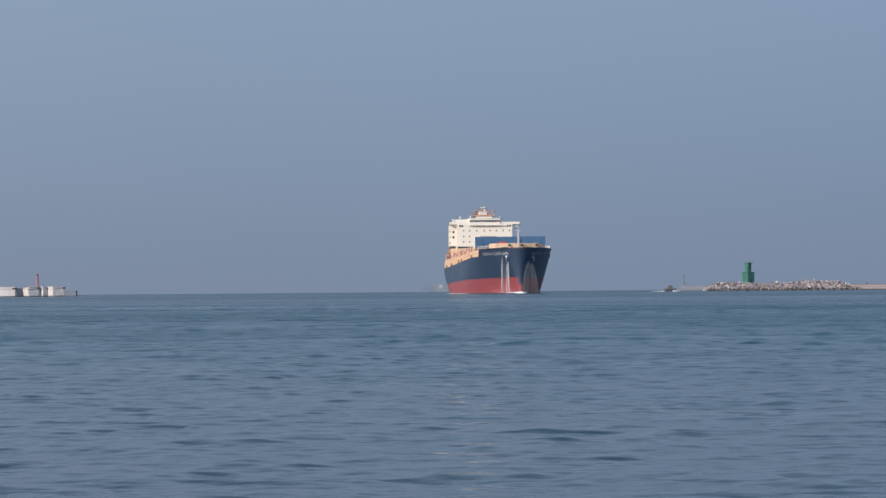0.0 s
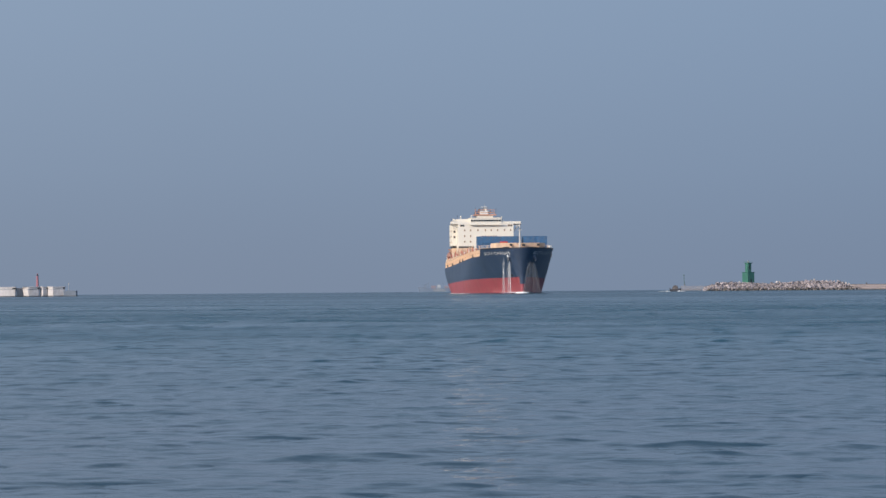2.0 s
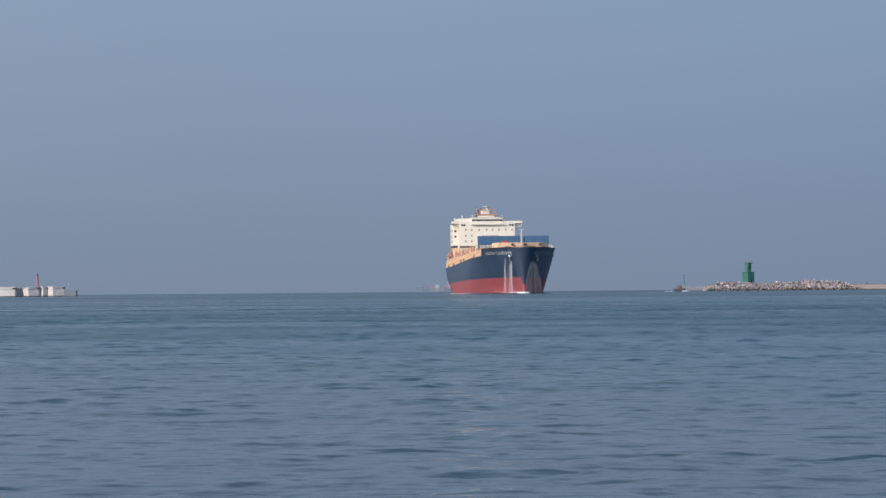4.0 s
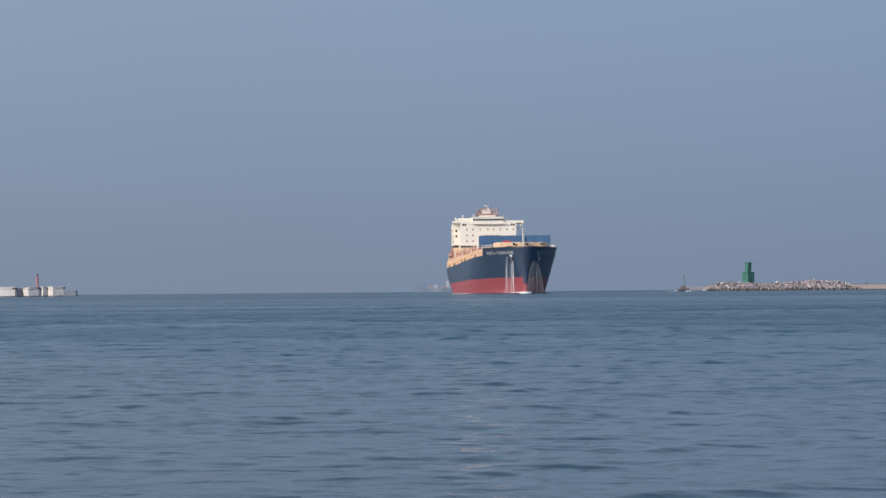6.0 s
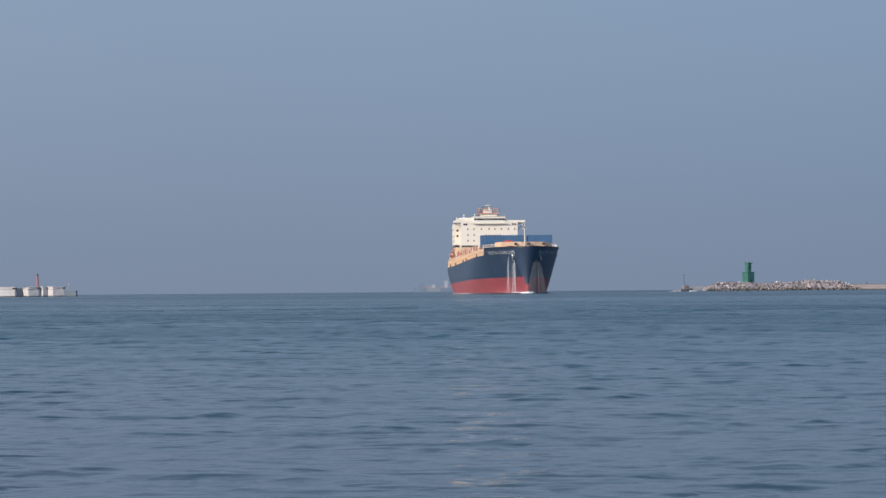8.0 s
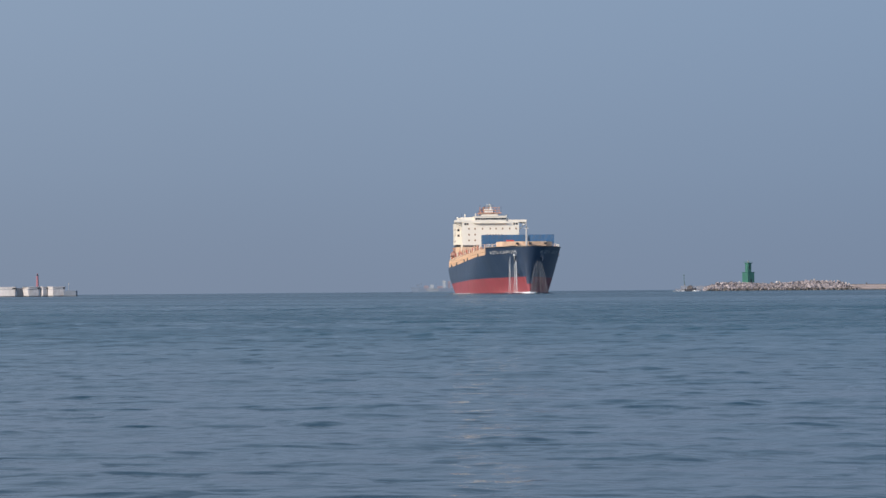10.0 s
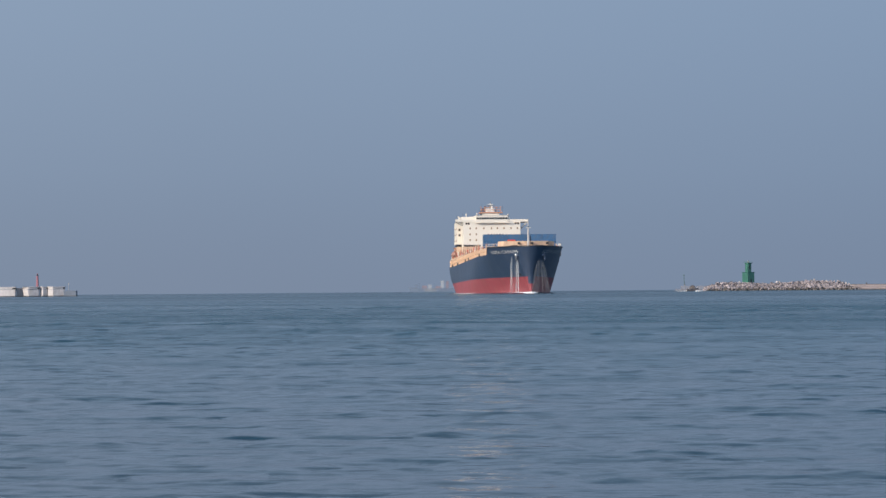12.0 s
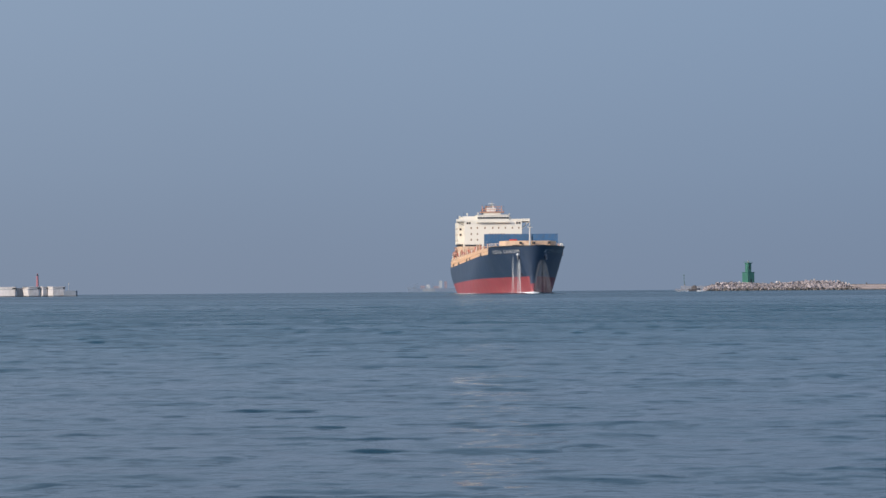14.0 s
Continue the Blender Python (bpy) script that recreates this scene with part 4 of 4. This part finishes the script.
def armour(m0, m1, y, height, count, seed, size, label, material=ROCK):
    """A bank of tumbled concrete armour blocks with a rough crest."""
    rng = random.Random(seed)
    verts, faces = [], []
    for _ in range(count):
        u = rng.random()
        mark = m0 + (m1 - m0) * u
        d = rng.random()
        end = min((mark - m0) / 22.0, 1.0)
        top = height(mark) * (0.35 + 0.65 * end)
        z = (top - size * 0.5) * d ** 0.8
        yy = y - 7.0 + 8.0 * d + rng.uniform(-1, 1)
        s = size * rng.uniform(0.55, 1.15)
        rot = Euler((rng.uniform(0, 6.3), rng.uniform(0, 6.3), rng.uniform(0, 6.3))).to_matrix()
        c = Vector((sighted(mark, yy), yy, z))
        base = len(verts)
        kind = rng.random()
        dims = (s * 0.6, s * 0.5, s * 0.42) if kind < 0.45 else (s * 0.3, s * 0.3, s * 0.95)
        for sx, sy, sz in ((-1, -1, -1), (1, -1, -1), (1, 1, -1), (-1, 1, -1), (-1, -1, 1), (1, -1, 1), (1, 1, 1), (-1, 1, 1)):
            k = 0.8 if sz > 0 else 1.0
            p = Vector((sx * dims[0] * k * rng.uniform(0.85, 1.1), sy * dims[1] * k * rng.uniform(0.85, 1.1), sz * dims[2]))
            verts.append((rot @ p + c)[:])
        faces += [tuple(base + i for i in f) for f in ((0, 3, 2, 1), (4, 5, 6, 7), (0, 1, 5, 4), (1, 2, 6, 5), (2, 3, 7, 6), (3, 0, 4, 7))]
    me = bpy.data.meshes.new("armour_blocks")
    me.from_pydata(verts, [], faces)
    me.materials.append(material)
    return tagged(new("armour_blocks", me), label, "rocks", kind="stuff")


def crest(mark):
    return 4.55 + 0.6 * smooth01((mark - 1380) / 45.0) + 0.35 * math.sin(mark * 0.045) - 3.0 * smooth01((mark - 1478) / 42.0)


armour(1246, 1520, BY, crest, 1700, 21, 1.5, "tumbled grey-beige concrete armour blocks of the breakwater")
armour(1395, 1512, BY + 3, lambda mark: crest(mark) + 0.5, 150, 22, 1.8, "large pale armour blocks on the breakwater crest", ROCKPALE)
armour(1258, 1395, BY + 2.5, lambda mark: crest(mark) + 0.4, 80, 24, 1.5, "pale armour blocks beside the light tower", ROCKPALE)
# wet blocks, carried up the bank so their colour holds its lower shade
armour(1247, 1515, BY - 2.0, lambda mark: 2.2, 560, 23, 1.2, "dark armour blocks at the waterline, wet and darkened for shade", WETROCK)

bank = empty("breakwater_core", pose(0, 0, 0), "beige concrete breakwater wall behind the armour", "breakwater", kind="structure")
# core: the shade between the blocks is put into its dark colour
part("core", boxes((sighted(1256, BY), sighted(1600, BY), BY + 1.5, BY + 12, -1, 3.2), bevel=0.2), RUBBLE, bank, "rubble core coloured dark for the shaded gaps")
part("low_wall", boxes((sighted(1508, BY), sighted(2300, BY), BY - 4, BY + 8, -1, 2.9), bevel=0.15), SANDWALL, bank, "sand-coloured quay wall")
part("tide_band", boxes((sighted(1252, BY), sighted(2300, BY), BY - 7.5, BY - 3.5, -1, 0.5), bevel=0.2), WETROCK, bank, "dark wet toe of the breakwater")
bol = empty("quay_post", pose(sighted(1531, BY), BY - 3.5, 2.9), "dark rusty post on the quay wall", "post")
part("post", rods(((0, 0, -1.6), (0, 0, 1.1), 0.5, 0.4), n=10), RUBBLE, bol)

gt = empty("green_light_tower", pose(sighted(1325.6, BY), BY + 4, 4.0, 0, 0, 33), "green two-stage harbour light tower on the breakwater", "light tower")
part("plinth", boxes((-2.9, 2.9, -2.9, 2.9, -2.0, 0.5), bevel=0.1), CONCRETE, gt)
body = part("base_block", boxes((-2.45, 2.45, -2.45, 2.45, 0.5, 6.3), bevel=0.08), GREEN, gt, "green base block")
part("cornice", boxes((-2.6, 2.6, -2.6, 2.6, 6.2, 6.5), bevel=0.05), GREEN, body)
part("door", boxes((-0.5, 0.5, -2.52, -2.4, 0.5, 2.6), bevel=0.02), DARK, body, "dark steel door")
shaft = part("shaft", boxes((-1.25, 1.25, -1.25, 1.25, 6.5, 11.6), bevel=0.06), GREEN, gt)
part("slit_window", boxes((-0.3, 0.3, -1.3, -1.2, 8.0, 10.2)), DARK, shaft)
part("gallery", boxes((-1.65, 1.65, -1.65, 1.65, 11.3, 11.75), bevel=0.05), GREEN, gt)
gr = bmesh.new()
for a in (-1.55, -0.5, 0.5, 1.55):
    for b in (-1.55, 1.55):
        rod(gr, (a, b, 11.7), (a, b, 12.6), 0.06, n=5)
        rod(gr, (b, a, 11.7), (b, a, 12.6), 0.06, n=5)
part("gallery_rail", gr, GREEN, gt)
part("lantern", rods(((0, 0, 11.7), (0, 0, 12.7), 0.45), ((0, 0, 12.7), (0, 0, 13.2), 0.5, 0.1), n=12), STEEL, gt, "small grey lantern")

# farther mole and its beacon
FY = 1800.0
farm = empty("far_mole", pose(0, 0, 0), "low sand-coloured far mole in haze", "breakwater", kind="structure")
part("wall", boxes((sighted(1206, FY), sighted(1900, FY), FY, FY + 10, -1, 3.6), bevel=0.3), SANDFAR, farm)
part("toe", boxes((sighted(1196, FY), sighted(1240, FY), FY - 3, FY + 10, -1, 1.5), bevel=0.6), SANDFAR, farm)
bc = empty("beacon_post", pose(sighted(1210.5, FY), FY + 2, 3.6), "slim grey-green beacon post on the far mole", "beacon")
part("pole", rods(((0.4, 0, 0), (0, 0, 8.0), 0.3, 0.22)), FARGREEN, bc)
part("foot", rods(((0.5, 0, 0), (0.5, 0, 1.2), 0.9, 0.5)), SANDFAR, bc)
part("head", boxes((-0.5, 0.5, -0.4, 0.4, 7.8, 8.6), bevel=0.1), FARGREEN, bc)


# ---- the small boat ----
BOATY = 1230.0
boat = empty("motor_boat", pose(sighted(1186, BOATY), BOATY, 0), "small dark grey motor boat with a low cabin", "boat")


def boat_hull():
    verts, n, m = [], 12, 5
    for i in range(n):
        u = i / (n - 1)
        w = 1.0 * math.sqrt(max(1 - max(u - 0.35, 0) ** 2 / 0.4225, 0.0)) + 0.01
        for j in range(m):
            a = -1 + 2 * j / (m - 1)
            verts.append((-2.6 + 5.2 * u + 0.3 * abs(a) * u, a * w, 0.95 + 0.35 * u * u if abs(a) > 0.9 else -0.25 + 0.5 * abs(a) ** 2 + 0.15 * u))
    faces = grid_faces(n, m) + [tuple(range(m))]
    faces += [(i * m, (i + 1) * m, (i + 1) * m + m - 1, i * m + m - 1) for i in range(n - 1)]
    return shell([(x * 1.02, y * 1.15, z * 1.2) for x, y, z in verts], faces)


part("hull", boat_hull(), BOATHULL, boat)
cab = part("cabin", boxes((-1.7, 1.2, -0.95, 0.95, 0.9, 2.1), (-1.3, 1.0, -0.85, 0.85, 2.1, 2.75), (-0.8, 0.6, -0.7, 0.7, 2.75, 3.1), bevel=0.12), BOATCAB, boat, "dull dark cabin")
part("windscreen", boxes((1.18, 1.24, -0.75, 0.75, 1.6, 2.3)), PANE, cab)
part("outboard_motor", boxes((-3.05, -2.6, -0.3, 0.3, 0.3, 1.7), bevel=0.08), DARK, boat)
boat_foam = foam_patch("boat_wash", [(2.6, -0.6, 0.9), (3.3, -0.7, 0.75), (2.0, -1.2, 0.6), (4.2, -0.8, 0.4), (-3.4, 0, 0.55), (-4.6, 0.2, 0.5), (-6.0, -0.2, 0.45), (-7.5, 0.1, 0.35), (-9.0, 0.2, 0.25)], "white splash round the motor boat", 9, 0.7)

# ---- the ship in the distance ----
FARY = 3900.0
far_ship = empty("distant_ship", pose(sighted(745, FARY), FARY, 0), "hazy cargo ship far out at sea", "ship")


def far_hull():
    verts = []
    prof = [(-4, 0.05), (2, 4), (14, 8), (100, 8), (112, 6)]
    for x, w in prof:
        z = 8.6 if x < 12 else 6.2
        verts += [(x + 2 if x < 0 else x, -w * 0.7, -1), (x, -w, z), (x, w, z), (x + 2 if x < 0 else x, w * 0.7, -1)]
    n = len(prof)
    faces = [(4 * i + j, 4 * i + (j + 1) % 4, 4 * i + 4 + (j + 1) % 4, 4 * i + 4 + j) for i in range(n - 1) for j in range(4)]
    faces += [(0, 1, 2, 3), (4 * n - 4, 4 * n - 3, 4 * n - 2, 4 * n - 1)]
    return shell(verts, faces)


part("hull", far_hull(), FARHULL, far_ship)
part("forehouse", boxes((22, 42, -6, 6, 0.6, 5.6), bevel=0.3), FARWHITE, far_ship)
for x, w, h, m in ((6, 6, 12.0, FARHULL), (18, 8, 10.5, FARRED), (28, 6, 12.0, FARWHITE), (40, 9, 9.5, FARRED)):
    part("deck_cargo", boxes((x, x + w, -6, 6, 6.0, h), bevel=0.2), m, far_ship)
part("crane", rods(((14, 0, 6), (14, 0, 15), 0.5), ((14, 0, 14), (4, 0, 11), 0.35), n=6), FARHULL, far_ship)
part("mast", rods(((38, 0, 6), (38, 0, 14.5), 0.5), n=6), FARHULL, far_ship)
part("bridge_house", boxes((49, 54, -7, 7, 6.0, 18.6), (48, 55, -8, 8, 15.5, 16.6), bevel=0.2), FARWHITE, far_ship)
part("funnel", boxes((57, 62, -2.5, 2.5, 6.0, 17.5), bevel=0.4), FARRED, far_ship)


# ---- what moves ----
def motions():
    walk(ship, [(0.0, ship_pose(0.0)), (14.0, ship_pose(14.0))])
    for ob, loc in CONTAINERS:
        walk(ob, [(0.0, ship_pose(0.0, loc)), (14.0, ship_pose(14.0, loc))])
    for ob in (bow_wave, side_wash, swell):
        walk(ob, [(0.0, ship_pose(0.0)), (14.0, ship_pose(14.0))])
    walk(waves_in, [(0.0, pose(-3.0, 0, 0)), (14.0, pose(3.0, -9.5, 0))])
    walk(waves_out, [(0.0, pose(1.2, -6.0, 0)), (14.0, pose(-1.2, 5.0, 0))])
    course = ((0.0, 1186), (3.0, 1199), (5.5, 1207.5), (8.0, 1216), (10.5, 1223), (14.0, 1229))
    walk(boat, [(t, pose(sighted(mark, BOATY), BOATY, 0.1 * math.sin(2.1 * t), 2 * math.sin(1.7 * t), -3 + 2 * math.cos(2.1 * t), -12)) for t, mark in course])
    walk(boat_foam, [(t, pose(sighted(mark, BOATY), BOATY, 0.08 * math.sin(3.0 * t + 1), 0, 0, -12)) for t, mark in course])
    walk(far_ship, [(0.0, pose(sighted(746, FARY), FARY, 0)), (14.0, pose(sighted(724, FARY), FARY, 0))])


motions()
